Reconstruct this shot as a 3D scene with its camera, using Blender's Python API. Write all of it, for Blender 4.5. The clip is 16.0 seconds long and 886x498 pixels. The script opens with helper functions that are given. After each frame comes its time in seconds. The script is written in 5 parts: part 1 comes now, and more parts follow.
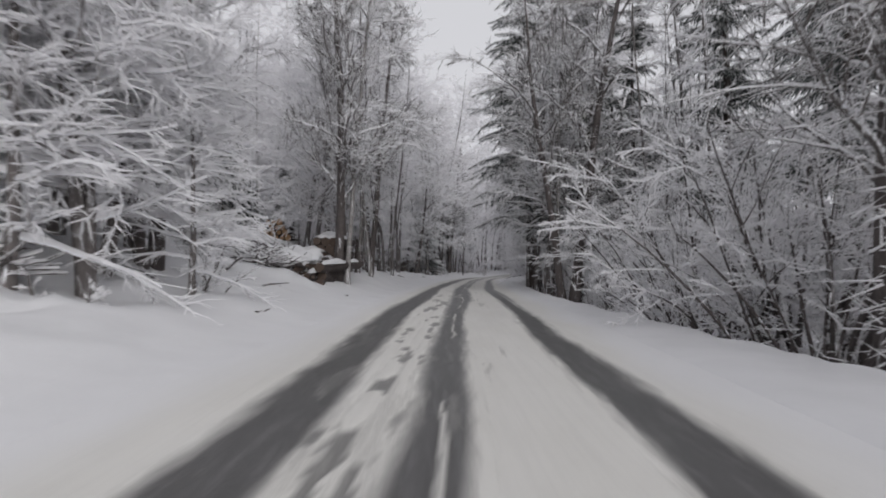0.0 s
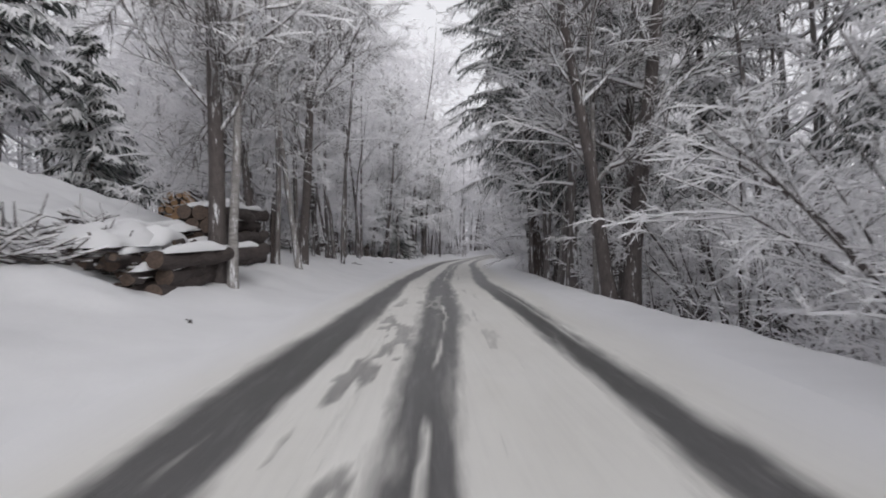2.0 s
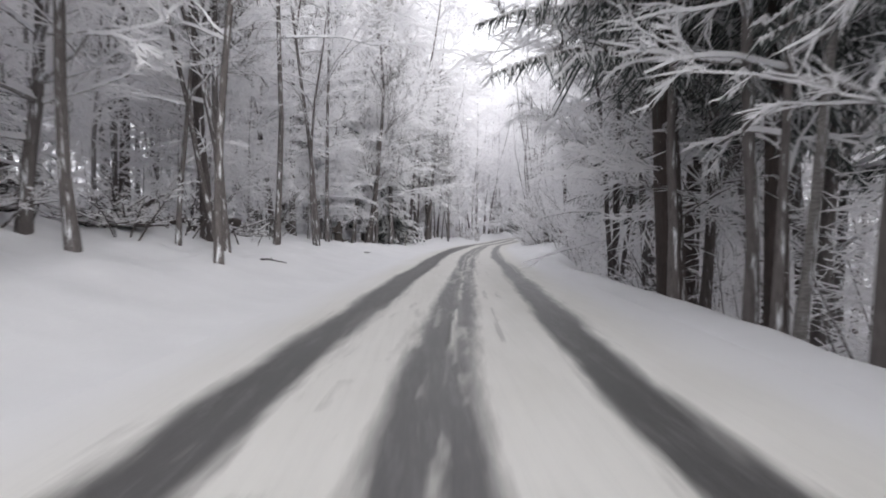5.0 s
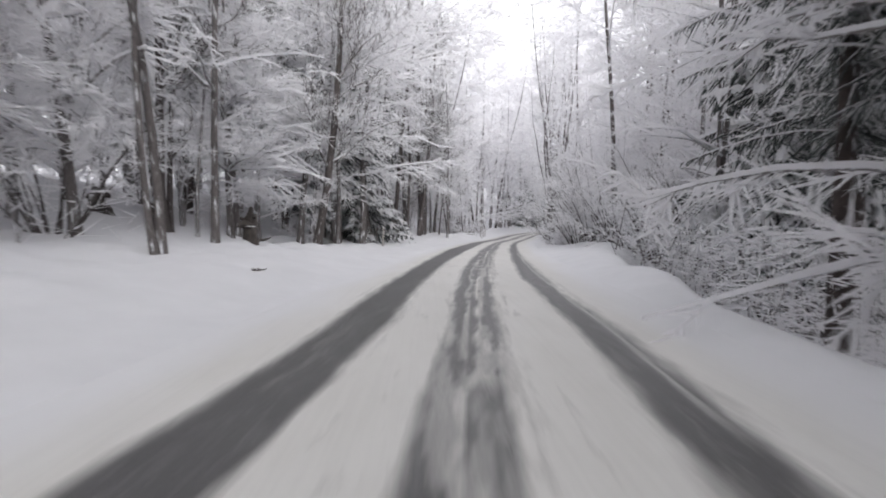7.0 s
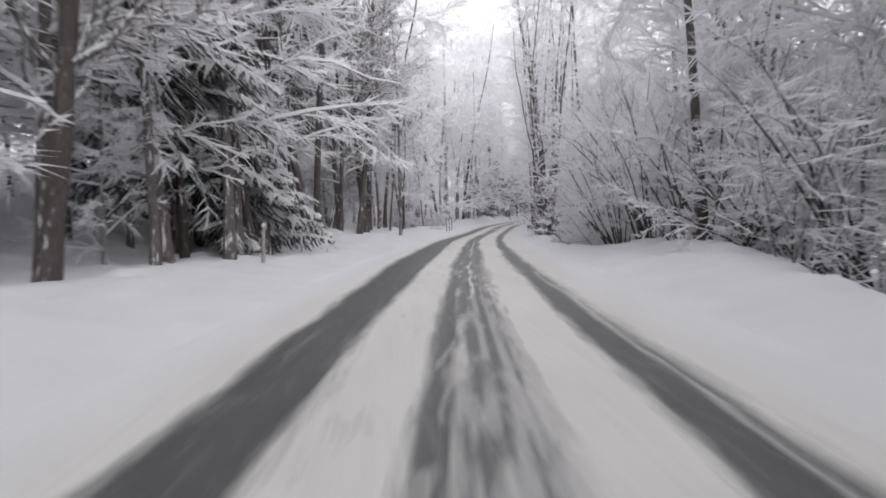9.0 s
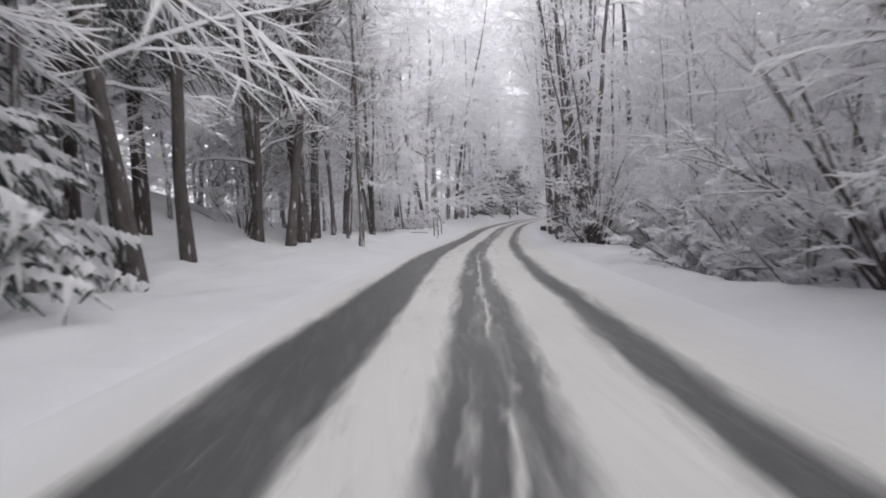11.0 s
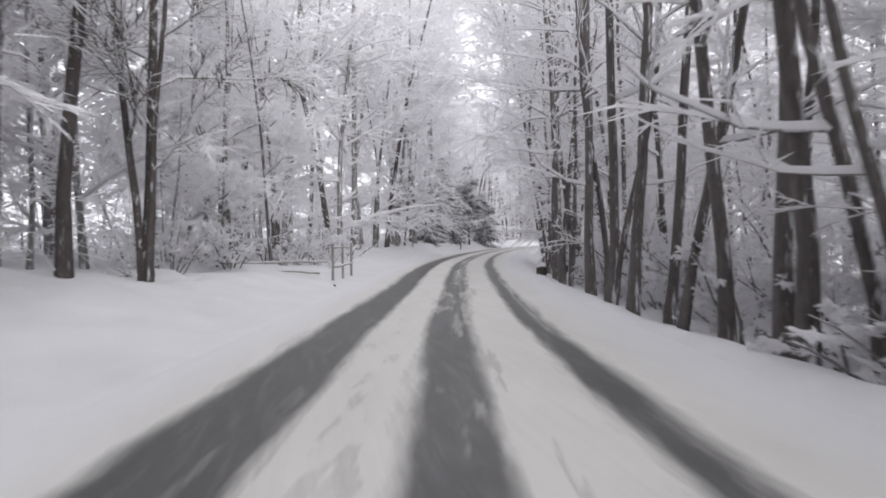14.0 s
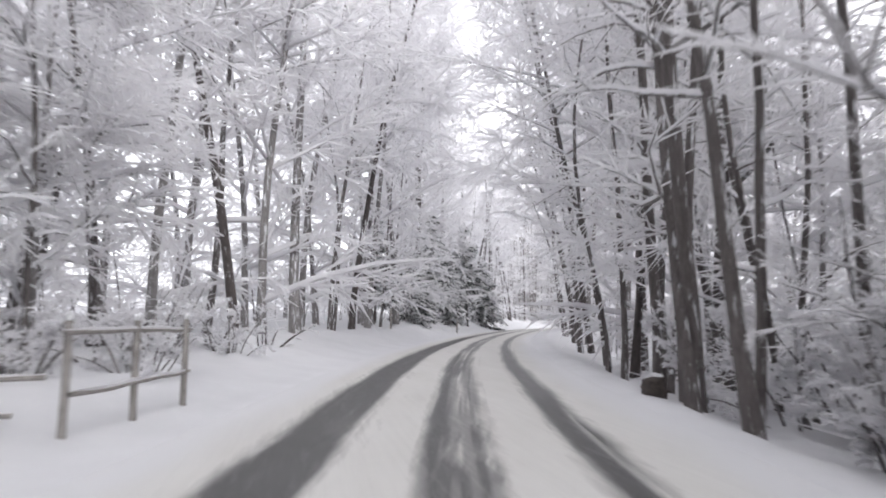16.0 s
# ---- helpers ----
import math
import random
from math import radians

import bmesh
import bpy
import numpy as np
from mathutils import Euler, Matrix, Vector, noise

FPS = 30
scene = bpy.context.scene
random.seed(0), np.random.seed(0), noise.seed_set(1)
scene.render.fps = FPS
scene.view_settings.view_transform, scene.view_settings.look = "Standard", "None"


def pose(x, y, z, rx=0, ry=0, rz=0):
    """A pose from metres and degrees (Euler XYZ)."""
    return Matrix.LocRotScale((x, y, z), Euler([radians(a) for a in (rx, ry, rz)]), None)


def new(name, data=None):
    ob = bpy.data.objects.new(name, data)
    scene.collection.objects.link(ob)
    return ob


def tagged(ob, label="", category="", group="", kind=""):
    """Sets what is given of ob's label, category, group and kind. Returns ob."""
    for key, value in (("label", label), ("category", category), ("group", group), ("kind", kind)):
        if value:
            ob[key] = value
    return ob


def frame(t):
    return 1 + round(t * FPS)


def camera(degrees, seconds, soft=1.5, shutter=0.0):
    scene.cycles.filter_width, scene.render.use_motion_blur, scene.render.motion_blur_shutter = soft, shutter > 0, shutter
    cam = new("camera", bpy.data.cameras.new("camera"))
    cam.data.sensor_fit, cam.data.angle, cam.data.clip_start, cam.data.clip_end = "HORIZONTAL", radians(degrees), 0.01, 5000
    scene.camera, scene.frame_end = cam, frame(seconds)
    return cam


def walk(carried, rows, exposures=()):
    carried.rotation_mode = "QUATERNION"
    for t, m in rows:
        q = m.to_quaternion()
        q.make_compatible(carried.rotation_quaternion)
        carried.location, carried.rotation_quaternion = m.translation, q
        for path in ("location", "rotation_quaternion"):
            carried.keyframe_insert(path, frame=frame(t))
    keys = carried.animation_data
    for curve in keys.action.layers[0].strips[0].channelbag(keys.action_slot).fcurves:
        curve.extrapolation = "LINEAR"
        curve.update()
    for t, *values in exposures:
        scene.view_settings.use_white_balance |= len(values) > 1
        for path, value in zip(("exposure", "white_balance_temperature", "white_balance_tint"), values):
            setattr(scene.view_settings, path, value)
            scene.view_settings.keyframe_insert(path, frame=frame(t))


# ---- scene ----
cam = camera(71.8, 16.0, soft=1.8, shutter=0.4)
# the car's drive: seconds, place and turn
PATH = [
    (0.0, -0.016, 0.105, 1.205, 92.26, -0.85, -0.49),
    (0.5, 0.061, 2.916, 1.247, 91.34, 0.52, -1.54),
    (1.0, 0.158, 5.768, 1.287, 90.78, 1.25, -1.67),
    (1.5, 0.272, 8.623, 1.324, 91.00, 1.08, -1.93),
    (2.0, 0.383, 11.382, 1.359, 90.50, 0.99, -2.67),
    (2.5, 0.591, 14.040, 1.393, 89.87, 1.81, -2.98),
    (3.0, 0.781, 16.843, 1.425, 89.50, 1.56, -2.76),
    (3.5, 0.934, 19.741, 1.455, 89.35, 1.28, -2.75),
    (4.0, 1.030, 22.650, 1.483, 89.69, 0.75, -2.16),
    (4.5, 1.083, 25.460, 1.508, 89.64, 0.55, -1.72),
    (5.0, 1.177, 28.183, 1.533, 88.83, 0.20, -1.83),
    (7.5, 2.370, 46.610, 1.672, 87.88, -0.04, -1.55),
    (8.0, 2.613, 50.480, 1.696, 87.40, 0.63, -2.46),
    (8.5, 2.887, 54.215, 1.717, 87.51, 0.94, -3.45),
    (9.0, 3.233, 58.068, 1.737, 87.44, 1.92, -5.04),
    (11.5, 5.223, 74.920, 1.807, 87.42, 3.36, -6.34),
    (12.0, 5.731, 78.551, 1.818, 87.87, 2.17, -8.69),
    (12.5, 6.208, 82.049, 1.830, 88.82, 1.98, -8.57),
    (13.0, 6.724, 85.295, 1.840, 89.35, 1.42, -10.65),
    (13.5, 7.197, 88.436, 1.851, 89.35, 0.68, -11.27),
    (14.0, 7.712, 91.388, 1.860, 89.90, 0.70, -11.63),
    (14.5, 8.331, 94.459, 1.870, 93.04, 0.82, -11.61),
    (15.0, 8.965, 97.597, 1.880, 97.17, 1.20, -12.35),
    (15.5, 9.759, 100.816, 1.890, 97.35, 0.11, -12.44),
    (16.0, 10.537, 104.176, 1.900, 97.52, 0.47, -12.23),
]
EXPOSURES = [(0.0, 0.14), (1.0, 0.20), (2.0, 0.52), (3.5, 0.93), (5.0, 1.20), (7.5, 1.25), (9.0, 1.17), (11.5, 1.15), (13.0, 1.15), (14.0, 1.30), (15.0, 1.36), (16.0, 1.45)]
walk(cam, [(t, pose(*p)) for t, *p in PATH], EXPOSURES)

# world, daylight under a closed winter sky
world = bpy.data.worlds.new("winter_sky")
scene.world = world
world.use_nodes = True
wn, wl = world.node_tree.nodes, world.node_tree.links
wn.clear()
sky = wn.new("ShaderNodeTexSky")
sky.sky_type = "NISHITA"
sky.sun_disc = False
sky.sun_elevation, sky.sun_rotation = radians(24), radians(164)
sky.air_density, sky.dust_density = 1.0, 4.0
grey = wn.new("ShaderNodeHueSaturation")
grey.inputs["Saturation"].default_value = 0.12
wl.new(sky.outputs[0], grey.inputs["Color"])
cloud = wn.new("ShaderNodeMix")
cloud.data_type = "RGBA"
cloud.inputs[0].default_value = 0.75
cloud.inputs[7].default_value = (8.55, 8.55, 9.02, 1)
wl.new(grey.outputs[0], cloud.inputs[6])
back = wn.new("ShaderNodeBackground")
back.inputs["Strength"].default_value = 0.08
wl.new(cloud.outputs[2], back.inputs["Color"])
wout = wn.new("ShaderNodeOutputWorld")
wl.new(back.outputs[0], wout.inputs["Surface"])

sun_data = bpy.data.lights.new("sun", "SUN")
sun_data.energy, sun_data.angle, sun_data.color = 1.5, radians(60), (1.0, 0.985, 0.98)
sun = new("sun", sun_data)
sun.rotation_euler = (radians(66), 0, radians(16))

# ---- materials ----


def node_material(name):
    m = bpy.data.materials.new(name)
    m.use_nodes = True
    nt = m.node_tree
    return m, nt.nodes, nt.links, nt.nodes["Principled BSDF"]


def noise_node(nodes, links, scale, detail=4.0, rough=0.55, stretch=None):
    n = nodes.new("ShaderNodeTexNoise")
    n.inputs["Scale"].default_value, n.inputs["Detail"].default_value = scale, detail
    n.inputs["Roughness"].default_value = rough
    tc = nodes.new("ShaderNodeTexCoord")
    mp = nodes.new("ShaderNodeMapping")
    mp.inputs["Scale"].default_value = stretch or (1, 1, 1)
    links.new(tc.outputs["Object"], mp.inputs["Vector"])
    links.new(mp.outputs[0], n.inputs["Vector"])
    return n


def ramp_node(nodes, links, src, stops):
    r = nodes.new("ShaderNodeValToRGB")
    links.new(src, r.inputs[0])
    els = r.color_ramp.elements
    while len(els) < len(stops):
        els.new(0.5)
    for e, (pos, col) in zip(els, stops):
        e.position, e.color = pos, (*col, 1)
    return r


def mix_node(nodes, links, fac, a, b):
    x = nodes.new("ShaderNodeMix")
    x.data_type = "RGBA"
    for sock, v in ((x.inputs[0], fac), (x.inputs[6], a), (x.inputs[7], b)):
        if isinstance(v, (int, float)):
            sock.default_value = v
        elif isinstance(v, tuple):
            sock.default_value = (*v, 1)
        else:
            links.new(v, sock)
    return x.outputs[2]


def math_node(nodes, links, op, a, b=0.0, clamp=False):
    x = nodes.new("ShaderNodeMath")
    x.operation, x.use_clamp = op, clamp
    for sock, v in zip(x.inputs, (a, b)):
        if isinstance(v, (int, float)):
            sock.default_value = v
        else:
            links.new(v, sock)
    return x.outputs[0]


def bump_node(nodes, links, src, bsdf, strength, dist):
    b = nodes.new("ShaderNodeBump")
    b.inputs["Strength"].default_value, b.inputs["Distance"].default_value = strength, dist
    links.new(src, b.inputs["Height"])
    links.new(b.outputs[0], bsdf.inputs["Normal"])


def snow_material(name, tone, grain=18.0, relief=0.03, thin=0.0):
    m, n, l, b = node_material(name)
    big = noise_node(n, l, 0.9, 5)
    fine = noise_node(n, l, grain, 6, 0.65)
    c1 = ramp_node(n, l, big.outputs[0], [(0.25, tuple(0.90 * v for v in tone)), (0.7, tone)])
    c2 = mix_node(n, l, math_node(n, l, "MULTIPLY", fine.outputs[0], 0.25), c1.outputs[0], tuple(0.86 * v for v in tone))
    l.new(c2, b.inputs["Base Color"])
    b.inputs["Roughness"].default_value = 0.75
    b.inputs["Specular IOR Level"].default_value = 0.25
    bump_node(n, l, fine.outputs[0], b, 0.5, relief)
    if thin:
        # loose snow on twigs lets daylight through
        glow, mix = n.new("ShaderNodeBsdfTranslucent"), n.new("ShaderNodeMixShader")
        l.new(c2, glow.inputs["Color"])
        mix.inputs[0].default_value = thin
        l.new(b.outputs[0], mix.inputs[1])
        l.new(glow.outputs[0], mix.inputs[2])
        l.new(mix.outputs[0], n["Material Output"].inputs["Surface"])
    return m


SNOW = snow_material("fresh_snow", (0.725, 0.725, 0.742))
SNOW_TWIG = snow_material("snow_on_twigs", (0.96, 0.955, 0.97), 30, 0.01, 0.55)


def bark_material(name, dark, light, plaster=0.5, stretch=(1, 1, 0.25)):
    """Rough bark with wind-blown snow stuck to the weather side."""
    m, n, l, b = node_material(name)
    grain = noise_node(n, l, 22, 6, 0.7, stretch)
    blot = noise_node(n, l, 2.5, 4)
    c = ramp_node(n, l, grain.outputs[0], [(0.3, dark), (0.72, light)])
    c2 = mix_node(n, l, math_node(n, l, "MULTIPLY", blot.outputs[0], 0.6), c.outputs[0], tuple(0.6 * v for v in dark))
    geo = n.new("ShaderNodeNewGeometry")
    dot = n.new("ShaderNodeVectorMath")
    dot.operation = "DOT_PRODUCT"
    dot.inputs[1].default_value = (0.15, -0.75, 0.45)
    l.new(geo.outputs["Normal"], dot.inputs[0])
    stick = noise_node(n, l, 13, 5, 0.65, (1, 1, 0.17))
    v = math_node(n, l, "ADD", dot.outputs["Value"], math_node(n, l, "MULTIPLY", math_node(n, l, "SUBTRACT", stick.outputs[0], 0.5), 3.2))
    v = math_node(n, l, "MULTIPLY", math_node(n, l, "SUBTRACT", v, 1.12 - plaster), 2.8, True)
    col = mix_node(n, l, v, c2, (0.80, 0.81, 0.84))
    l.new(col, b.inputs["Base Color"])
    b.inputs["Roughness"].default_value = 0.85
    bump_node(n, l, grain.outputs[0], b, 0.7, 0.02)
    return m


BARK = bark_material("alder_bark", (0.05, 0.042, 0.041), (0.155, 0.132, 0.126), 0.12)
# Frosted bark, lightened further: distance haze is put into its colour.
BARK_FROST_HAZE = bark_material("frost_haze_bark", (0.17, 0.157, 0.156), (0.4, 0.38, 0.378), 0.28)
BARK_BRANCH = bark_material("branch_bark", (0.09, 0.08, 0.077), (0.25, 0.225, 0.215), 0.68)
# Rimed branches of the middle wood, lightened to put haze into their colour.
BARK_RIME_HAZE = bark_material("rime_haze_branch_bark", (0.19, 0.178, 0.176), (0.42, 0.4, 0.395), 1.02)
# Frosted wood for far trees, its white partly haze put into the colour.
FROST_HAZE = snow_material("frost_haze_wood", (0.8, 0.79, 0.81), 26, 0.01, 0.4)
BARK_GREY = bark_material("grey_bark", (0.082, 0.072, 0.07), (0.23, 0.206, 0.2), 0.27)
BARK_BIRCH = bark_material("birch_bark", (0.12, 0.108, 0.105), (0.46, 0.44, 0.43), 0.25, (0.4, 0.4, 1.5))
BARK_SPRUCE = bark_material("spruce_bark", (0.036, 0.028, 0.026), (0.105, 0.08, 0.072), 0.2)
LOG_BARK = bark_material("log_bark", (0.03, 0.024, 0.023), (0.098, 0.075, 0.07), -0.1, (1, 0.2, 1))


def needle_material():
    m, n, l, b = node_material("spruce_needles")
    a = noise_node(n, l, 6, 4)
    c = ramp_node(n, l, a.outputs[0], [(0.3, (0.042, 0.05, 0.048)), (0.62, (0.09, 0.1, 0.096)), (0.8, (0.24, 0.25, 0.26))])
    l.new(c.outputs[0], b.inputs["Base Color"])
    b.inputs["Roughness"].default_value = 0.8
    return m


NEEDLE = needle_material()


def road_material():
    m, n, l, b = node_material("snowy_asphalt")
    at = n.new("ShaderNodeAttribute")
    at.attribute_name = "bare"
    fine = noise_node(n, l, 10, 7, 0.7, (1, 0.09, 1))
    grit = noise_node(n, l, 60, 5, 0.7)
    patch = noise_node(n, l, 1.3, 5, 0.6, (1, 0.3, 1))
    v = math_node(n, l, "ADD", at.outputs["Fac"], math_node(n, l, "MULTIPLY", math_node(n, l, "SUBTRACT", fine.outputs[0], 0.5), 0.6))
    v = math_node(n, l, "ADD", v, math_node(n, l, "MULTIPLY", math_node(n, l, "SUBTRACT", grit.outputs[0], 0.5), 0.2))
    v = math_node(n, l, "MULTIPLY", math_node(n, l, "SUBTRACT", v, 0.2), 1.4, True)
    asph = ramp_node(n, l, grit.outputs[0], [(0.3, (0.046, 0.045, 0.045)), (0.75, (0.1, 0.098, 0.098))])
    film = ramp_node(n, l, fine.outputs[0], [(0.50, (0.0, 0.0, 0.0)), (0.75, (0.3, 0.3, 0.3))])
    asph2 = mix_node(n, l, math_node(n, l, "MULTIPLY", patch.outputs[0], 0.55), asph.outputs[0], (0.125, 0.122, 0.122))
    snow = ramp_node(n, l, patch.outputs[0], [(0.25, (0.605, 0.592, 0.562)), (0.75, (0.675, 0.665, 0.642))])
    asph2 = mix_node(n, l, film.outputs[0], asph2, (0.32, 0.315, 0.32))
    streak = noise_node(n, l, 16, 4, 0.6, (1, 0.025, 1))
    lane = ramp_node(n, l, streak.outputs[0], [(0.45, (0.0, 0.0, 0.0)), (0.72, (0.2, 0.2, 0.2))])
    packed = mix_node(n, l, lane.outputs[0], snow.outputs[0], (0.50, 0.49, 0.475))
    rim = n.new("ShaderNodeAttribute")
    rim.attribute_name = "verge"
    fresh = mix_node(n, l, rim.outputs["Fac"], packed, (0.685, 0.684, 0.696))
    col = mix_node(n, l, v, fresh, asph2)
    l.new(col, b.inputs["Base Color"])
    rg = n.new("ShaderNodeMapRange")
    l.new(v, rg.inputs[0])
    rg.inputs[3].default_value, rg.inputs[4].default_value = 0.8, 0.42
    l.new(rg.outputs[0], b.inputs["Roughness"])
    b.inputs["Specular IOR Level"].default_value = 0.35
    h = math_node(n, l, "ADD", math_node(n, l, "MULTIPLY", v, -1.0), math_node(n, l, "MULTIPLY", grit.outputs[0], 0.35))
    bump_node(n, l, h, b, 0.6, 0.015)
    return m


ROAD = road_material()


def plain_material(name, dark, light, scale=12.0, rough=0.8, stretch=(1, 1, 1)):
    m, n, l, b = node_material(name)
    a = noise_node(n, l, scale, 6, 0.65, stretch)
    c = ramp_node(n, l, a.outputs[0], [(0.3, dark), (0.72, light)])
    l.new(c.outputs[0], b.inputs["Base Color"])
    b.inputs["Roughness"].default_value = rough
    bump_node(n, l, a.outputs[0], b, 0.5, 0.01)
    return m


OLD_END = plain_material("weathered_log_end", (0.035, 0.025, 0.02), (0.13, 0.09, 0.07), 14)
CUT_WOOD = plain_material("cut_wood", (0.34, 0.20, 0.11), (0.58, 0.38, 0.22), 14)
FENCE_WOOD = plain_material("weathered_wood", (0.2, 0.185, 0.175), (0.42, 0.395, 0.375), 16, 0.85, (1, 1, 0.3))
STUMP_EARTH = plain_material("earthy_roots", (0.03, 0.026, 0.024), (0.10, 0.083, 0.074), 9)

# ---- plan of the road and the ground ----
# stations along the road: y, x of the car's line, height of the road
PLAN_Y = np.array([-30.00, -15.00, 0.00, 15.00, 30.00, 45.00, 60.00, 75.00, 90.00, 104.34, 124.34, 144.34, 164.34, 184.34, 204.34, 224.34, 244.34])
PLAN_X = np.array([-1.50, -0.75, -0.08, 0.61, 1.32, 2.21, 3.46, 5.20, 7.55, 10.47, 15.46, 22.67, 32.27, 44.28, 58.68, 75.49, 94.69])
PLAN_Z = np.array([-0.34, -0.19, -0.04, 0.15, 0.30, 0.41, 0.49, 0.56, 0.61, 0.65, 1.02, 1.39, 1.76, 1.98, 2.20, 2.43, 2.65])


def smooth_curve(ys, vs, q):
    """Cubic through the stations, straight on beyond them."""
    h = np.diff(ys)
    d = np.diff(vs) / h
    s = np.concatenate([[d[0]], (d[:-1] * h[1:] + d[1:] * h[:-1]) / (h[1:] + h[:-1]), [d[-1]]])
    q = np.asarray(q, float)
    i = np.clip(np.searchsorted(ys, q) - 1, 0, len(h) - 1)
    t = (q - ys[i]) / h[i]
    tc = np.clip(t, 0, 1)
    a, b, m0, m1 = vs[i], vs[i + 1], s[i] * h[i], s[i + 1] * h[i]
    out = (2 * tc**3 - 3 * tc**2 + 1) * a + (tc**3 - 2 * tc**2 + tc) * m0 + (3 * tc**2 - 2 * tc**3) * b + (tc**3 - tc**2) * m1
    return out + np.where(t > 1, (q - ys[i + 1]) * s[i + 1], 0) + np.where(t < 0, (q - ys[i]) * s[i], 0)


def road_x(y):
    return smooth_curve(PLAN_Y, PLAN_X, y)


def road_z(y):
    return smooth_curve(PLAN_Y, PLAN_Z, y)


def step(a, b, v):
    t = np.clip((np.asarray(v, float) - a) / (b - a), 0, 1)
    return t * t * (3 - 2 * t)


def hash2(i, j, seed):
    v = np.sin(i * 127.1 + j * 311.7 + seed * 74.7) * 43758.5453
    return v - np.floor(v)


def value_noise(x, y, seed=0):
    i, j = np.floor(x), np.floor(y)
    fx, fy = x - i, y - j
    fx, fy = fx * fx * (3 - 2 * fx), fy * fy * (3 - 2 * fy)
    a, b = hash2(i, j, seed), hash2(i + 1, j, seed)
    c, d = hash2(i, j + 1, seed), hash2(i + 1, j + 1, seed)
    return (a * (1 - fx) + b * fx) * (1 - fy) + (c * (1 - fx) + d * fx) * fy


def fbm(x, y, seed=0, octaves=4):
    out, amp, tot = 0.0, 1.0, 0.0
    for o in range(octaves):
        out = out + amp * value_noise(x * 2**o, y * 2**o, seed + o)
        tot, amp = tot + amp, amp * 0.5
    return out / tot


def bank_height(u, y):
    """Height of the snow over the road at u metres beside the car's line (left is negative)."""
    lift = np.interp(y, BANK_Y, BANK_LEFT)
    rise = np.interp(y, BANK_Y, RISE_LEFT)
    left = lift * step(-2.9, -6.0, u) + 0.05 * step(-2.75, -3.1, u) + rise * (np.clip(-u - 6.0, 0, 9) + 0.3 * np.clip(-u - 15.0, 0, 30)) + np.interp(y, HILL_Y, HILL_LEFT) * np.clip(-u - 8.8, 0, 8)
    edge = np.interp(y, BANK_Y, EDGE_RIGHT)
    mound = np.interp(y, BANK_Y, MOUND_RIGHT)
    drop = np.interp(y, BANK_Y, DROP_RIGHT)
    v = u - edge
    right = 0.05 * step(2.75, 3.1, u) + mound * step(2.8, np.maximum(edge - 0.3, 3.6), u)
    right = right - drop * step(0.0, 2.6, v) - 0.5 * drop * step(2.0, 9.0, v)
    amp = 0.05 + 0.15 * step(3.2, 6.5, np.abs(u)) + 0.5 * step(9, 30, np.abs(u))
    rough = (fbm(u * 0.45 + 40, y * 0.45 + 40, 3) - 0.5) * 2 * amp + (fbm(u * 1.5, y * 1.2, 7, 4) - 0.5) * (0.12 * step(3.1, 4.2, np.abs(u)) + 0.34 * step(4.0, 6.5, np.abs(u)))
    heap = 0.42 * np.exp(-(((u + 6.5) / 1.3) ** 2 + ((y - 21.2) / 1.3) ** 2)) + 0.3 * np.exp(-(((u + 9.0) / 1.5) ** 2 + ((y - 16.5) / 1.6) ** 2))
    left = left + heap
    return np.where(u < 0, left, right) + rough * step(2.7, 3.4, np.abs(u))


HILL_Y = np.array([46, 56, 62, 70, 78, 88, 98, 106, 112])
HILL_LEFT = np.array([0, 0.06, 0.2, 0.3, 0.3, 0.26, 0.28, 0.12, 0])
BANK_Y = np.array([-20.0, 0, 8, 14, 20, 26, 32, 40, 48, 53, 57, 60, 66, 70, 76, 78, 80, 85, 90, 96, 101, 106, 112, 125, 150, 260])
BANK_LEFT = np.array([0.5, 0.5, 0.55, 0.5, 0.42, 0.55, 0.88, 0.7, 0.6, 0.6, 0.6, 0.6, 0.39, 0.25, 0.22, 0.21, 0.2, 0.25, 0.3, 0.42, 0.5, 0.5, 0.51, 0.6, 0.9, 0.9])
RISE_LEFT = np.array([0.22, 0.22, 0.25, 0.36, 0.42, 0.42, 0.38, 0.31, 0.26, 0.17, 0.13, 0.1, 0.07, 0.05, 0.06, 0.07, 0.07, 0.14, 0.2, 0.16, 0.12, 0.08, 0.04, 0.05, 0.08, 0.08])
EDGE_RIGHT = np.array([5.2, 5.2, 4.8, 4.2, 3.8, 3.5, 3.4, 3.5, 3.3, 3.6, 4.3, 4, 4.9, 6.1, 5.9, 4.7, 3.6, 4, 4.4, 3.4, 2.95, 2.95, 3.05, 3.3, 4, 4])
MOUND_RIGHT = np.array([0.1, 0.1, 0.05, 0, 0, 0, 0, 0.05, 0.08, 0.08, 0.2, 0.16, 0.28, 0.36, 0.3, 0.2, 0.1, 0.12, 0.12, 0.04, 0, 0, 0, 0.05, 0.2, 0.2])
DROP_RIGHT = np.array([1, 1, 1.1, 1.2, 1.2, 1.2, 1.2, 1.3, 1.8, 2.1, 2.2, 2.2, 2, 1.2, 1.1, 1.2, 1.3, 1.3, 1.2, 1.0, 0.75, 0.7, 0.7, 0.7, 0.5, 0.5])


def ground_z(x, y):
    u = np.asarray(x, float) - road_x(y)
    return road_z(y) + bank_height(u, np.asarray(y, float))

# ---- builders ----


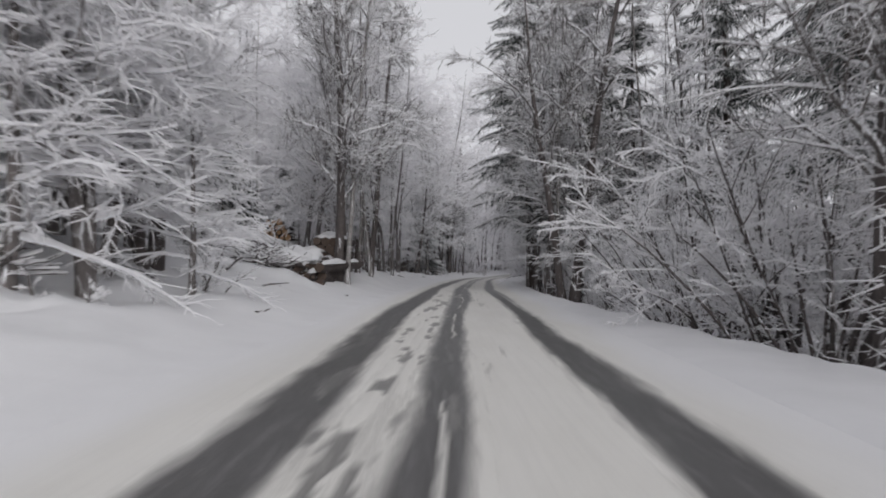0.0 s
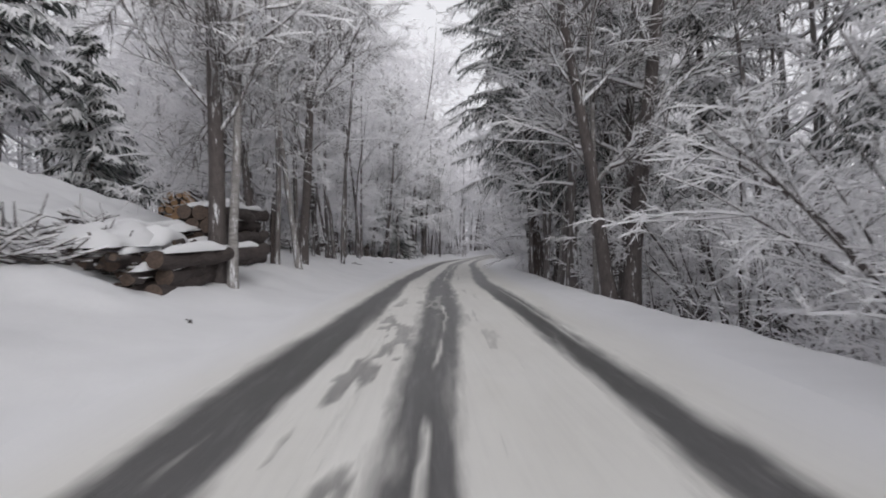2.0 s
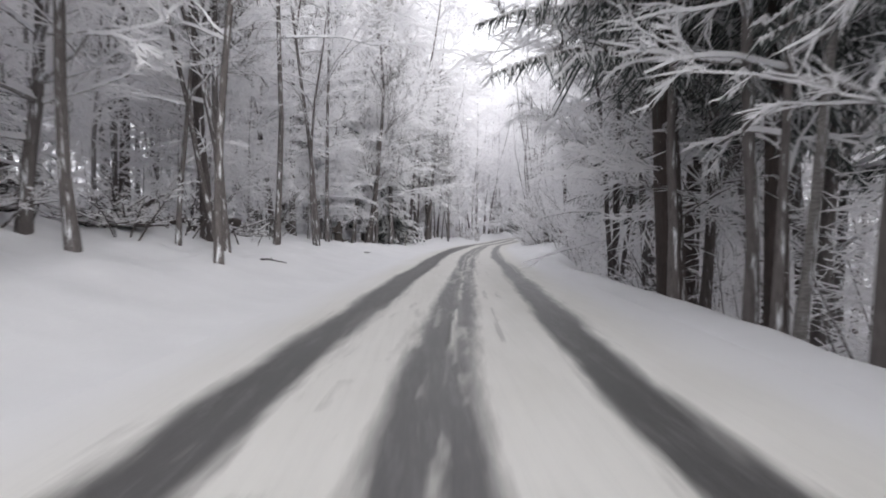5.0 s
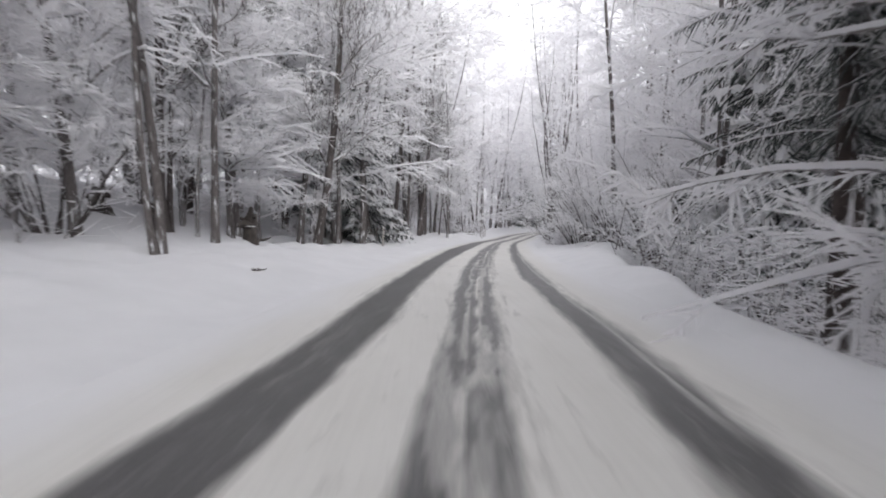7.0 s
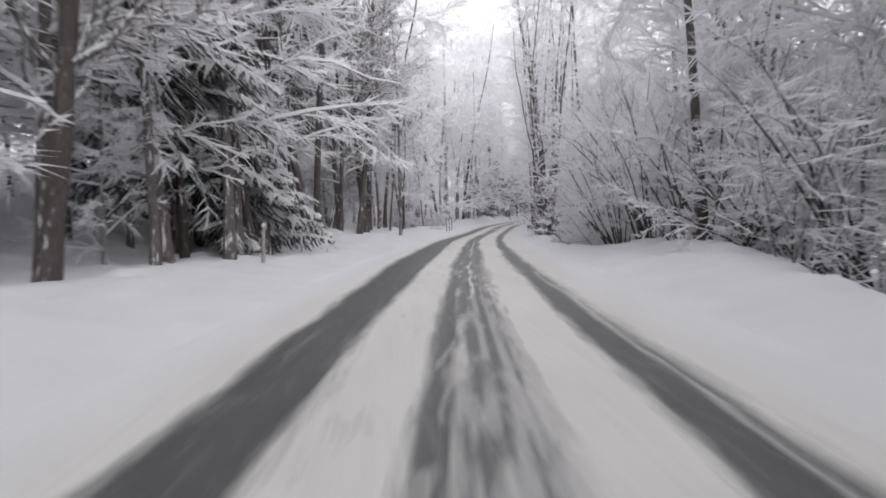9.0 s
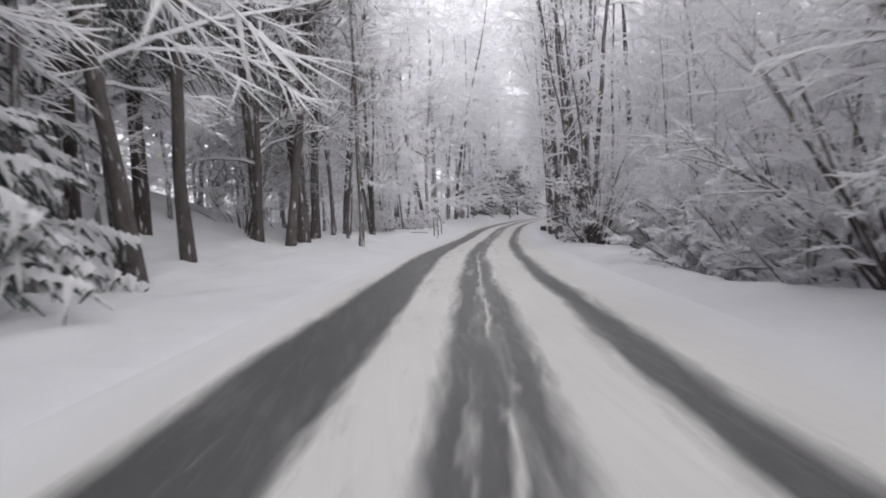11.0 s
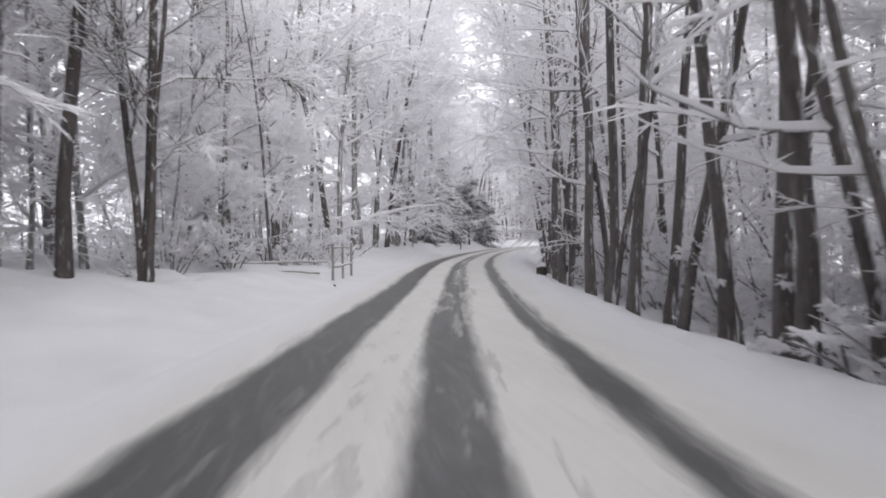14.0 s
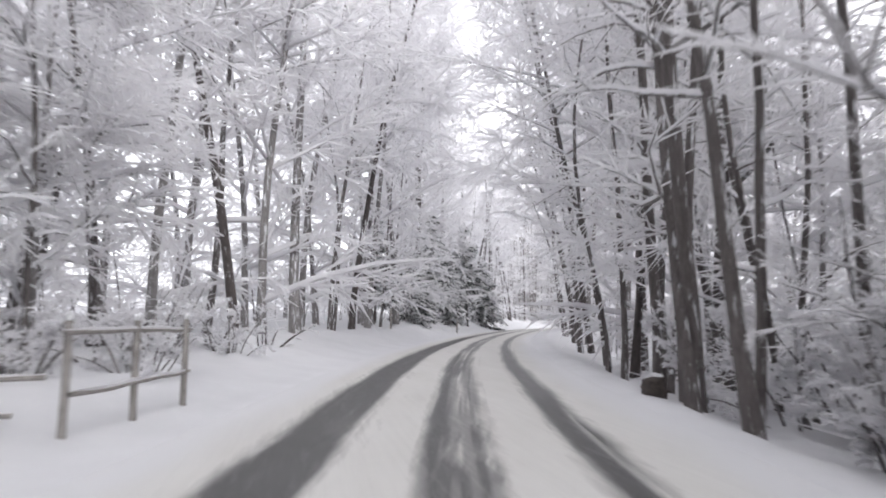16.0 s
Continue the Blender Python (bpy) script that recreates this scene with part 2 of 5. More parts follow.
def mesh_from(name, verts, faces, mats, index=None, smooth=True):
    """A mesh from arrays: faces is (n, 4) or (n, 3)."""
    me = bpy.data.meshes.new(name)
    faces = np.asarray(faces, np.int32)
    k = faces.shape[1]
    me.vertices.add(len(verts))
    me.vertices.foreach_set("co", np.asarray(verts, np.float32).ravel())
    me.loops.add(faces.size)
    me.loops.foreach_set("vertex_index", faces.ravel())
    me.polygons.add(len(faces))
    me.polygons.foreach_set("loop_start", np.arange(0, faces.size, k, dtype=np.int32))
    me.polygons.foreach_set("loop_total", np.full(len(faces), k, np.int32))
    me.polygons.foreach_set("use_smooth", np.full(len(faces), smooth, bool))
    for m in mats:
        me.materials.append(m)
    if index is not None:
        me.polygons.foreach_set("material_index", np.asarray(index, np.int32))
    me.update(calc_edges=True)
    me.validate()
    return me


def part(name, data, parent, label=""):
    ob = new(name, data)
    ob.parent = parent
    return tagged(ob, label)


def axes_of(d):
    d = d / np.maximum(np.linalg.norm(d, axis=1, keepdims=True), 1e-9)
    up = np.tile([0.0, 0, 1], (len(d), 1))
    up[np.abs(d[:, 2]) > 0.96] = (1, 0, 0)
    s = np.cross(d, up)
    s /= np.linalg.norm(s, axis=1, keepdims=True)
    return d, s, np.cross(s, d)


def stick_mesh(p0, p1, r0, r1, k):
    """Tapered sticks with k sides, one for each row."""
    n = len(p0)
    _, s, u = axes_of(p1 - p0)
    a = np.arange(k) / k * 2 * np.pi + np.pi / 2
    ring = np.cos(a)[None, :, None] * s[:, None, :] + np.sin(a)[None, :, None] * u[:, None, :]
    v = np.concatenate([p0[:, None] + ring * r0[:, None, None], p1[:, None] + ring * r1[:, None, None]], 1).reshape(-1, 3)
    i = np.arange(k)
    q = np.stack([i, (i + 1) % k, k + (i + 1) % k, k + i], 1)
    return v, (np.arange(n)[:, None, None] * 2 * k + q[None]).reshape(-1, 4)


def ridge_mesh(p0, p1, r0, r1, h0, h1, closed=True):
    """A roof-shaped cap of snow along the top of each stick; the third face of each is its underside."""
    n = len(p0)
    _, s, u = axes_of(p1 - p0)
    up = np.tile([0.0, 0, 1], (n, 1))
    v = np.stack([p0 + s * r0[:, None], p0 + up * h0[:, None], p0 - s * r0[:, None],
                  p1 + s * r1[:, None], p1 + up * h1[:, None], p1 - s * r1[:, None]], 1).reshape(-1, 3)
    q = np.array([[0, 3, 4, 1], [1, 4, 5, 2], [2, 5, 3, 0]])[: 3 if closed else 2]
    return v, (np.arange(n)[:, None, None] * 6 + q[None]).reshape(-1, 4)


def spike_mesh(p0, p1, r0, h0, closed=False):
    """A snowy twig that runs out to a point: two narrow faces meeting along its top, and its underside."""
    n = len(p0)
    _, s, u = axes_of(p1 - p0)
    v = np.stack([p0 + s * r0[:, None], p0 + np.array([0.0, 0, 1]) * h0[:, None], p0 - s * r0[:, None], p1], 1).reshape(-1, 3)
    q = np.array([[0, 3, 1], [1, 3, 2], [2, 3, 0]])[: 3 if closed else 2]
    return v, (np.arange(n)[:, None, None] * 4 + q[None]).reshape(-1, 3)


def join_arrays(items):
    vs, fs, off = [], [], 0
    for v, f in items:
        vs.append(v)
        fs.append(f + off)
        off += len(v)
    return np.concatenate(vs), np.concatenate(fs)


def tube(points, radii, k):
    """One smooth tapered tube along a line of points, closed at both ends by a narrow tip."""
    p, r = np.asarray(points, float), np.asarray(radii, float)
    d = np.gradient(p, axis=0)
    d /= np.linalg.norm(d, axis=1, keepdims=True)
    s = np.cross(d, (0.31, 0.95, 0.05))
    s /= np.linalg.norm(s, axis=1, keepdims=True)
    u = np.cross(s, d)
    a = np.arange(k) / k * 2 * np.pi
    v = (p[:, None] + (np.cos(a)[None, :, None] * s[:, None] + np.sin(a)[None, :, None] * u[:, None]) * r[:, None, None]).reshape(-1, 3)
    i = np.arange(k)
    q = np.stack([i, (i + 1) % k, k + (i + 1) % k, k + i], 1)
    f = (np.arange(len(p) - 1)[:, None, None] * k + q[None]).reshape(-1, 4)
    return v, f


def unit(v):
    return v / np.linalg.norm(v)


def wander(rng, start, way, length, n, wobble, lift=0.0, sag=0.0):
    """A crooked line that starts along way; lift bends it up, sag lets its end hang."""
    pts, d = [np.array(start, float)], unit(np.array(way, float))
    for i in range(n):
        d = unit(d + rng.normal(0, wobble, 3) + np.array([0, 0, lift - sag * (i + 1) / n]))
        pts.append(pts[-1] + d * length / n)
    return np.array(pts)


class Wood:
    """Gathers the sticks of one tree."""

    def __init__(self):
        self.sticks, self.twigs, self.tubes = [], [], []

    def limb(self, pts, r0, r1):
        r = np.linspace(r0, r1, len(pts))
        for a, b, ra, rb in zip(pts[:-1], pts[1:], r[:-1], r[1:]):
            self.sticks.append((*a, *b, ra, rb))

    def twig(self, pts, r0, r1):
        r = np.linspace(r0, r1, len(pts))
        for i, (a, b, ra, rb) in enumerate(zip(pts[:-1], pts[1:], r[:-1], r[1:])):
            self.twigs.append((*a, *b, ra, rb, i == len(pts) - 2))

    def meshes(self, snow=1.0, bark=None, wood=None, under=None):
        out = []
        v, f = join_arrays([tube(*t) for t in self.tubes])
        out.append(("trunk", mesh_from("trunk", v, f, [bark or BARK])))
        s, t = np.array(self.sticks), np.array(self.twigs)
        thick = s[:, 6] > 0.02
        v, f = join_arrays([stick_mesh(q[:, :3], q[:, 3:6], q[:, 6], q[:, 7], k) for q, k in ((s[thick], 5), (s[~thick], 3)) if len(q)])
        out.append(("branchwork", mesh_from("branchwork", v, f, [wood or BARK_BRANCH])))
        if wood is FROST_HAZE:
            s = s[thick]
        tilt = np.abs(s[:, 5] - s[:, 2]) / np.maximum(np.linalg.norm(s[:, 3:6] - s[:, :3], axis=1), 1e-6)
        lie = snow * np.clip(1.25 - tilt, 0.15, 1)
        h = lambda r: r + (0.024 + 0.6 * np.minimum(r, 0.05)) * lie
        v, f = ridge_mesh(s[:, :3], s[:, 3:6], s[:, 6] * 1.02 + 0.008 * lie, s[:, 7] * 1.02 + 0.008 * lie, h(s[:, 6]), h(s[:, 7]), False)
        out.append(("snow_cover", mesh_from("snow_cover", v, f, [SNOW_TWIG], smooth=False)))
        closed, tip = under is not None, t[:, 8] > 0
        b, t = t[~tip], t[tip]
        pieces = [spike_mesh(t[:, :3], t[:, 3:6], t[:, 6] * 1.3, t[:, 6] * 1.9, closed)]
        index = np.tile([0, 0, 1][: 3 if closed else 2], len(t))
        if len(b):
            v, q = ridge_mesh(b[:, :3], b[:, 3:6], b[:, 6] * 1.3, b[:, 7] * 1.3, b[:, 6] * 1.9, b[:, 7] * 1.9, closed)
            pieces.append((v, np.stack([q[:, [0, 1, 2]], q[:, [0, 2, 3]]], 1).reshape(-1, 3)))
            index = np.concatenate([index, np.tile([0, 0, 0, 0, 1, 1][: 6 if closed else 4], len(b))])
        v, f = join_arrays(pieces)
        out.append(("crown", mesh_from("crown", v, f, [SNOW_TWIG] + ([under] if under else []), index if under else None, smooth=False)))
        return out


def side_way(rng, d, spread, flat=0.55):
    """A way that leaves d by about spread radians, rather sideways than up or down."""
    r = rng.normal(0, 1, 3) * (1, 1, flat)
    r -= d * np.dot(r, d)
    return unit(d * math.cos(spread) + unit(r) * math.sin(spread))


def branch_out(w, rng, pts, r0, n_sub, n_twig, length, snowy=0.013, segs=3, bend=1):
    """Side branches with twigs along a limb."""
    m = len(pts)
    for _ in range(n_sub):
        q = rng.uniform(0.2, 1.0)
        i = min(int(q * (m - 1)), m - 2)
        f = q * (m - 1) - i
        at = pts[i] * (1 - f) + pts[i + 1] * f
        d = unit(pts[i + 1] - pts[i])
        ln = length * rng.uniform(0.5, 1.1) * (1.15 - 0.6 * q)
        sub = wander(rng, at, side_way(rng, d, rng.uniform(0.5, 1.0)), ln, segs, 0.13, 0.05, 0.14)
        rr = max(r0 * (1 - 0.7 * q) * 0.5, 0.006)
        w.limb(sub, rr, 0.004)
        for _ in range(n_twig):
            j = rng.integers(0, segs)
            f = rng.uniform()
            a2 = sub[j] * (1 - f) + sub[j + 1] * f
            d2 = unit(sub[j + 1] - sub[j])
            tw = wander(rng, a2, side_way(rng, d2, rng.uniform(0.4, 0.95), 0.4), ln * rng.uniform(0.3, 0.7), bend, 0.1 + 0.08 * (bend - 1), 0.0, 0.1)
            w.twig(tw, snowy * rng.uniform(0.7, 1.25), snowy * 0.5)


def broadleaf(seed, height, r0, crown_base, reach, limbs, subs, twigs, lean=0.0, forks=1, up=0.5, snowy=0.016, segs=3, paler=0, bend=1, crook=0.035):
    """A bare, snow-laden broadleaved tree: trunk, limbs, side branches and twigs."""
    rng = np.random.default_rng(seed)
    w = Wood()
    stems = []
    for s in range(forks):
        a = rng.uniform(0, 6.28)
        tilt = lean + (0.0 if forks == 1 else rng.uniform(0.05, 0.13))
        start = np.array([0.0, 0, -0.25]) + (np.array([math.cos(a), math.sin(a), 0]) * r0 * 0.9 if forks > 1 else 0)
        hh = height * (1 if s == 0 else rng.uniform(0.75, 0.95))
        pts = wander(rng, start, (math.cos(a) * tilt, math.sin(a) * tilt, 1), hh, 12, crook, 0.03)
        rr = (r0 if s == 0 else r0 * rng.uniform(0.6, 0.85)) * (np.linspace(1, 0.0, 13) ** 0.8 * 0.92 + 0.03)
        rr[0] *= 1.35
        w.tubes.append((pts, rr, 9))
        stems.append((pts, rr))
    for i in range(limbs):
        pts, rr = stems[i % forks]
        q = crown_base + (1 - crown_base) * rng.uniform(0.0, 0.97) ** 0.9
        j = min(int(q * 12), 11)
        f = q * 12 - j
        at = pts[j] * (1 - f) + pts[j + 1] * f
        rad = rr[j]
        a = rng.uniform(0, 6.28)
        rel = (q - crown_base) / (1 - crown_base)
        ln = reach * rng.uniform(0.6, 1.1) * (1.0 - 0.45 * rel)
        way = (math.cos(a), math.sin(a), up * rng.uniform(0.3, 1.5) + 0.5 * rel)
        limb = wander(rng, at, way, ln, (6 if paler in (0, 3) else 5) if paler not in (2, 5) else 3, 0.17, 0.05, 0.14)
        lr = min(0.5 * rad, 0.012 + 0.014 * ln)
        w.limb(limb, lr, 0.006)
        branch_out(w, rng, limb, lr, subs, twigs, 0.45 * ln + 0.3, snowy, segs, bend)
    # Paler bark and wood sets also carry haze in their colour.
    return w.meshes(*((0.85, BARK, BARK_BRANCH, BARK_BRANCH), (1.2, BARK_GREY, BARK_RIME_HAZE, None), (1.6, BARK_FROST_HAZE, FROST_HAZE, None), (1.2, BARK_BIRCH, BARK_BRANCH, None), (1.3, BARK_GREY, BARK_RIME_HAZE, None), (1.6, BARK, FROST_HAZE, None))[paler])


def hazel(seed, height, stems, spread, subs, twigs, aim=0.0, snowy=0.011, paler=False):
    """A many-stemmed bush whose rods arch outwards."""
    rng = np.random.default_rng(seed)
    w = Wood()
    for s in range(stems):
        a = rng.uniform(0, 6.28) if aim == 0 else aim + rng.normal(0, 0.9)
        out = spread * rng.uniform(0.25, 1.0)
        start = np.array([math.cos(a), math.sin(a), 0]) * rng.uniform(0.02, 0.45) + (0, 0, -0.3)
        hh = height * rng.uniform(0.6, 1.05)
        pts = wander(rng, start, (math.cos(a) * out, math.sin(a) * out, 1), hh, 9, 0.05, 0.015, 0.22 * out)
        r0 = rng.uniform(0.025, 0.06)
        w.tubes.append((pts, np.linspace(r0, 0.008, 10), 6))
        for (a0, b0) in zip(pts[3:-1], pts[4:]):
            w.sticks.append((*a0, *b0, 0.012, 0.010))
        for i in range(6):
            q = rng.uniform(0.3, 1)
            j = min(int(q * 9), 8)
            d = unit(pts[j + 1] - pts[j])
            limb = wander(rng, pts[j], side_way(rng, d, rng.uniform(0.4, 0.8)), hh * rng.uniform(0.15, 0.34), 4, 0.1, 0.03, 0.1)
            w.limb(limb, 0.012, 0.005)
            branch_out(w, rng, limb, 0.014, subs, twigs, 0.14 * hh, snowy, 2, 2)
    # The pale set shares the far trees' frost-and-haze colours.
    return w.meshes(1.8, BARK_FROST_HAZE, FROST_HAZE, None) if paler else w.meshes(0.8, BARK, BARK_BRANCH, None)


def spruce(seed, height, r0, base, reach, tiers, snow=1.0, per=6, full=1.0, leaf=None, fine=3, short=1.0, pad=1.0, hang=0.1):
    """A spruce with hanging boughs: dark sprays of needles below, pads of snow on top."""
    rng = np.random.default_rng(seed)
    pts = wander(rng, (0, 0, -0.25), (0, 0, 1), height, 10, 0.012, 0.05)
    rr = r0 * (np.linspace(1, 0, 11) ** 0.9 * 0.95 + 0.03)
    tv, tf = tube(pts, rr, 9)
    sticks, green, pads = [], [], []
    for t in range(tiers):
        q = base + (1 - base) * (t + rng.uniform(0, 0.8)) / tiers
        rel = (q - base) / (1 - base)
        at0 = pts[0] + (pts[-1] - pts[0]) * q
        for b in range(per if rel < 0.8 else 4):
            a = rng.uniform(0, 6.28)
            ln = reach * (1 - rel) ** 0.75 * rng.uniform(0.65, 1.1) + 0.25
            n = 4
            bough = wander(rng, at0 + (0, 0, rng.uniform(-0.3, 0.3)), (math.cos(a), math.sin(a), 0.12), ln, n, 0.11, 0.0, 0.26)
            r = np.linspace(0.012 + 0.008 * ln, 0.006, n + 1)
            for i in range(n):
                sticks.append((*bough[i], *bough[i + 1], r[i], r[i + 1]))
                d = unit(bough[i + 1] - bough[i])
                side = unit(np.cross(d, (0, 0, 1)))
                for c in range(fine):
                    f = (c + rng.uniform()) / fine
                    p = bough[i] * (1 - f) + bough[i + 1] * f
                    for sg in (-1, 1):
                        wide = (0.22 + 0.16 * ln) * (1.1 - (i + f) / n) * rng.uniform(0.15, 1.0) ** 1.6 * 1.9 * short + 0.08 * short
                        tip = p + side * sg * wide * rng.uniform(0.5, 1.1) + d * wide * rng.uniform(0.0, 1.1) + np.array([0, 0, -rng.uniform(hang, 1.2 + hang) * wide])
                        half = unit(d + rng.normal(0, 0.6, 3)) * (0.10 + 0.06 * wide) * full * rng.uniform(0.6, 1.3)
                        green.append((p - half, p + half, tip + half * 0.25, tip - half * 0.25))
                        if rng.uniform() < 0.6 * snow:
                            m = p * 0.35 + tip * 0.65 + np.array([0, 0, 0.03])
                            pads.append((*(p + (0, 0, 0.03)), *m, (0.05 + 0.06 * rng.uniform() * snow) * short * pad, (0.03 + 0.04 * rng.uniform() * snow) * short * pad))
    sv, sf = stick_mesh(*[np.array(sticks)[:, s] for s in (slice(0, 3), slice(3, 6), 6, 7)], 3)
    g = np.array(green).reshape(-1, 3)
    gf = np.arange(len(g)).reshape(-1, 4)
    p = np.array(pads)
    pv, pf = spike_mesh(p[:, :3], p[:, 3:6] + (p[:, 3:6] - p[:, :3]) * 0.35, p[:, 6] * 1.1, p[:, 6] * 0.85)
    q = np.array(sticks)
    keep = rng.uniform(size=len(q)) < 0.75
    lie = rng.uniform(0.03, 0.085, len(q))[keep] * pad
    cv, cf = ridge_mesh(q[keep, :3], q[keep, 3:6], lie, lie * rng.uniform(0.5, 1.0, len(lie)), lie * 1.1, lie * 0.8, False)
    pv, pf = join_arrays([(pv, pf), (cv, np.concatenate([cf[:, [0, 1, 2]], cf[:, [0, 2, 3]]]))])
    return [("trunk", mesh_from("trunk", tv, tf, [BARK_SPRUCE])), ("branchwork", mesh_from("branchwork", sv, sf, [BARK_SPRUCE])),
            ("foliage", mesh_from("foliage", g, gf, [leaf or NEEDLE], smooth=False)), ("snow_cover", mesh_from("snow_cover", pv, pf, [SNOW_TWIG], smooth=False))]


def plant(name, meshes, x, y, turn, size, label, category, group, sink=0.05, lean=(0, 0)):
    """Stands one tree on the ground."""
    ob = new(name)
    ob.matrix_basis = pose(x, y, float(ground_z(x, y)) - sink, lean[0], lean[1], turn) @ Matrix.Diagonal((size, size, size, 1))
    for pname, me in meshes:
        p = part(pname, me, ob)
        if pname != "trunk":
            tagged(p, kind="stuff")
    return tagged(ob, label, category, group)


# ---- ground and road ----


def spread_grid(us, ys):
    u, y = np.meshgrid(us, ys)
    return u, y


def grid_faces(nu, ny):
    i = np.arange(nu - 1)[None] + np.arange(ny - 1)[:, None] * nu
    i = i.ravel()
    return np.stack([i, i + 1, i + 1 + nu, i + nu], 1)


gu = np.concatenate([[-900, -500, -250, -140, -90, -65], np.arange(-50, -20, 2.0), np.arange(-20, -10, 0.7), np.arange(-10, -2.6, 0.2), np.arange(-2.6, 2.6, 0.65),
                     np.arange(2.6, 8, 0.2), np.arange(8, 20, 0.7), np.arange(20, 50, 2.0), [65, 90, 140, 250, 500, 900]])
gy = np.concatenate([[-900, -400, -150, -80, -45, -30], np.arange(-20, -4, 1.0), np.arange(-4, 130, 0.3), np.arange(130, 250, 2.0), [260, 300, 400, 600, 1000, 1600]])
U, Y = spread_grid(gu, gy)
YC = np.clip(Y, -40, 245)
Z = road_z(YC) + bank_height(U, YC) * step(400, 60, np.abs(U)) - 0.10 * step(2.75, 2.45, np.abs(U))
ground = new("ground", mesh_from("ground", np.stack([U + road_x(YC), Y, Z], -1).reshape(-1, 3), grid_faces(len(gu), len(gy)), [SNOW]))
tagged(ground, "deep untouched white snow on forest floor and banks", "snow ground", kind="structure")


TRACK_Y = np.array([-30, 6, 11, 16.5, 21.5, 27.5, 33, 45, 51, 59, 66, 79, 86.5, 93, 101, 109, 116, 150, 260])
LEFT_AT = np.array([-1.4, -1.4, -1.58, -1.75, -1.62, -1.6, -1.62, -1.45, -1.39, -1.44, -1.46, -1.52, -1.46, -1.64, -1.6, -1.45, -1.45, -1.5, -1.5])
MID_AT = np.array([-0.17, -0.17, -0.23, -0.27, -0.1, -0.13, -0.2, 0.04, 0.12, 0.1, 0.17, 0.18, 0.15, 0.02, 0.03, 0.15, 0.2, 0.1, 0.1])
RIGHT_AT = np.array([1.66, 1.66, 1.5, 1.54, 1.53, 1.48, 1.33, 1.52, 1.6, 1.54, 1.55, 1.51, 1.52, 1.45, 1.42, 1.55, 1.68, 1.6, 1.6])
LEFT_W = np.array([0.7, 0.7, 0.74, 0.76, 0.76, 0.74, 0.6, 0.74, 0.8, 0.82, 0.9, 1.12, 1.05, 0.96, 0.96, 0.86, 0.86, 0.7, 0.6])
MID_W = np.array([0.5, 0.5, 0.52, 0.54, 0.72, 0.78, 0.76, 0.7, 0.74, 0.86, 0.86, 0.86, 0.66, 0.66, 0.68, 0.74, 0.74, 0.6, 0.6])
RIGHT_W = np.array([0.64, 0.64, 0.57, 0.51, 0.53, 0.6, 0.58, 0.52, 0.5, 0.55, 0.5, 0.46, 0.4, 0.42, 0.46, 0.46, 0.46, 0.4, 0.4])
SLUSH = np.array([1, 1, 0.95, 0.9, 0.8, 0.5, 0.4, 0.3, 0.3, 0.3, 0.35, 0.3, 0.45, 0.5, 0.3, 0.3, 0.3, 0.3, 0.3])
MID_BARE = np.array([1, 1, 1, 1, 1, 0.95, 0.85, 0.6, 0.4, 0.35, 0.45, 0.75, 0.9, 0.95, 0.8, 0.65, 0.6, 0.6, 0.6])


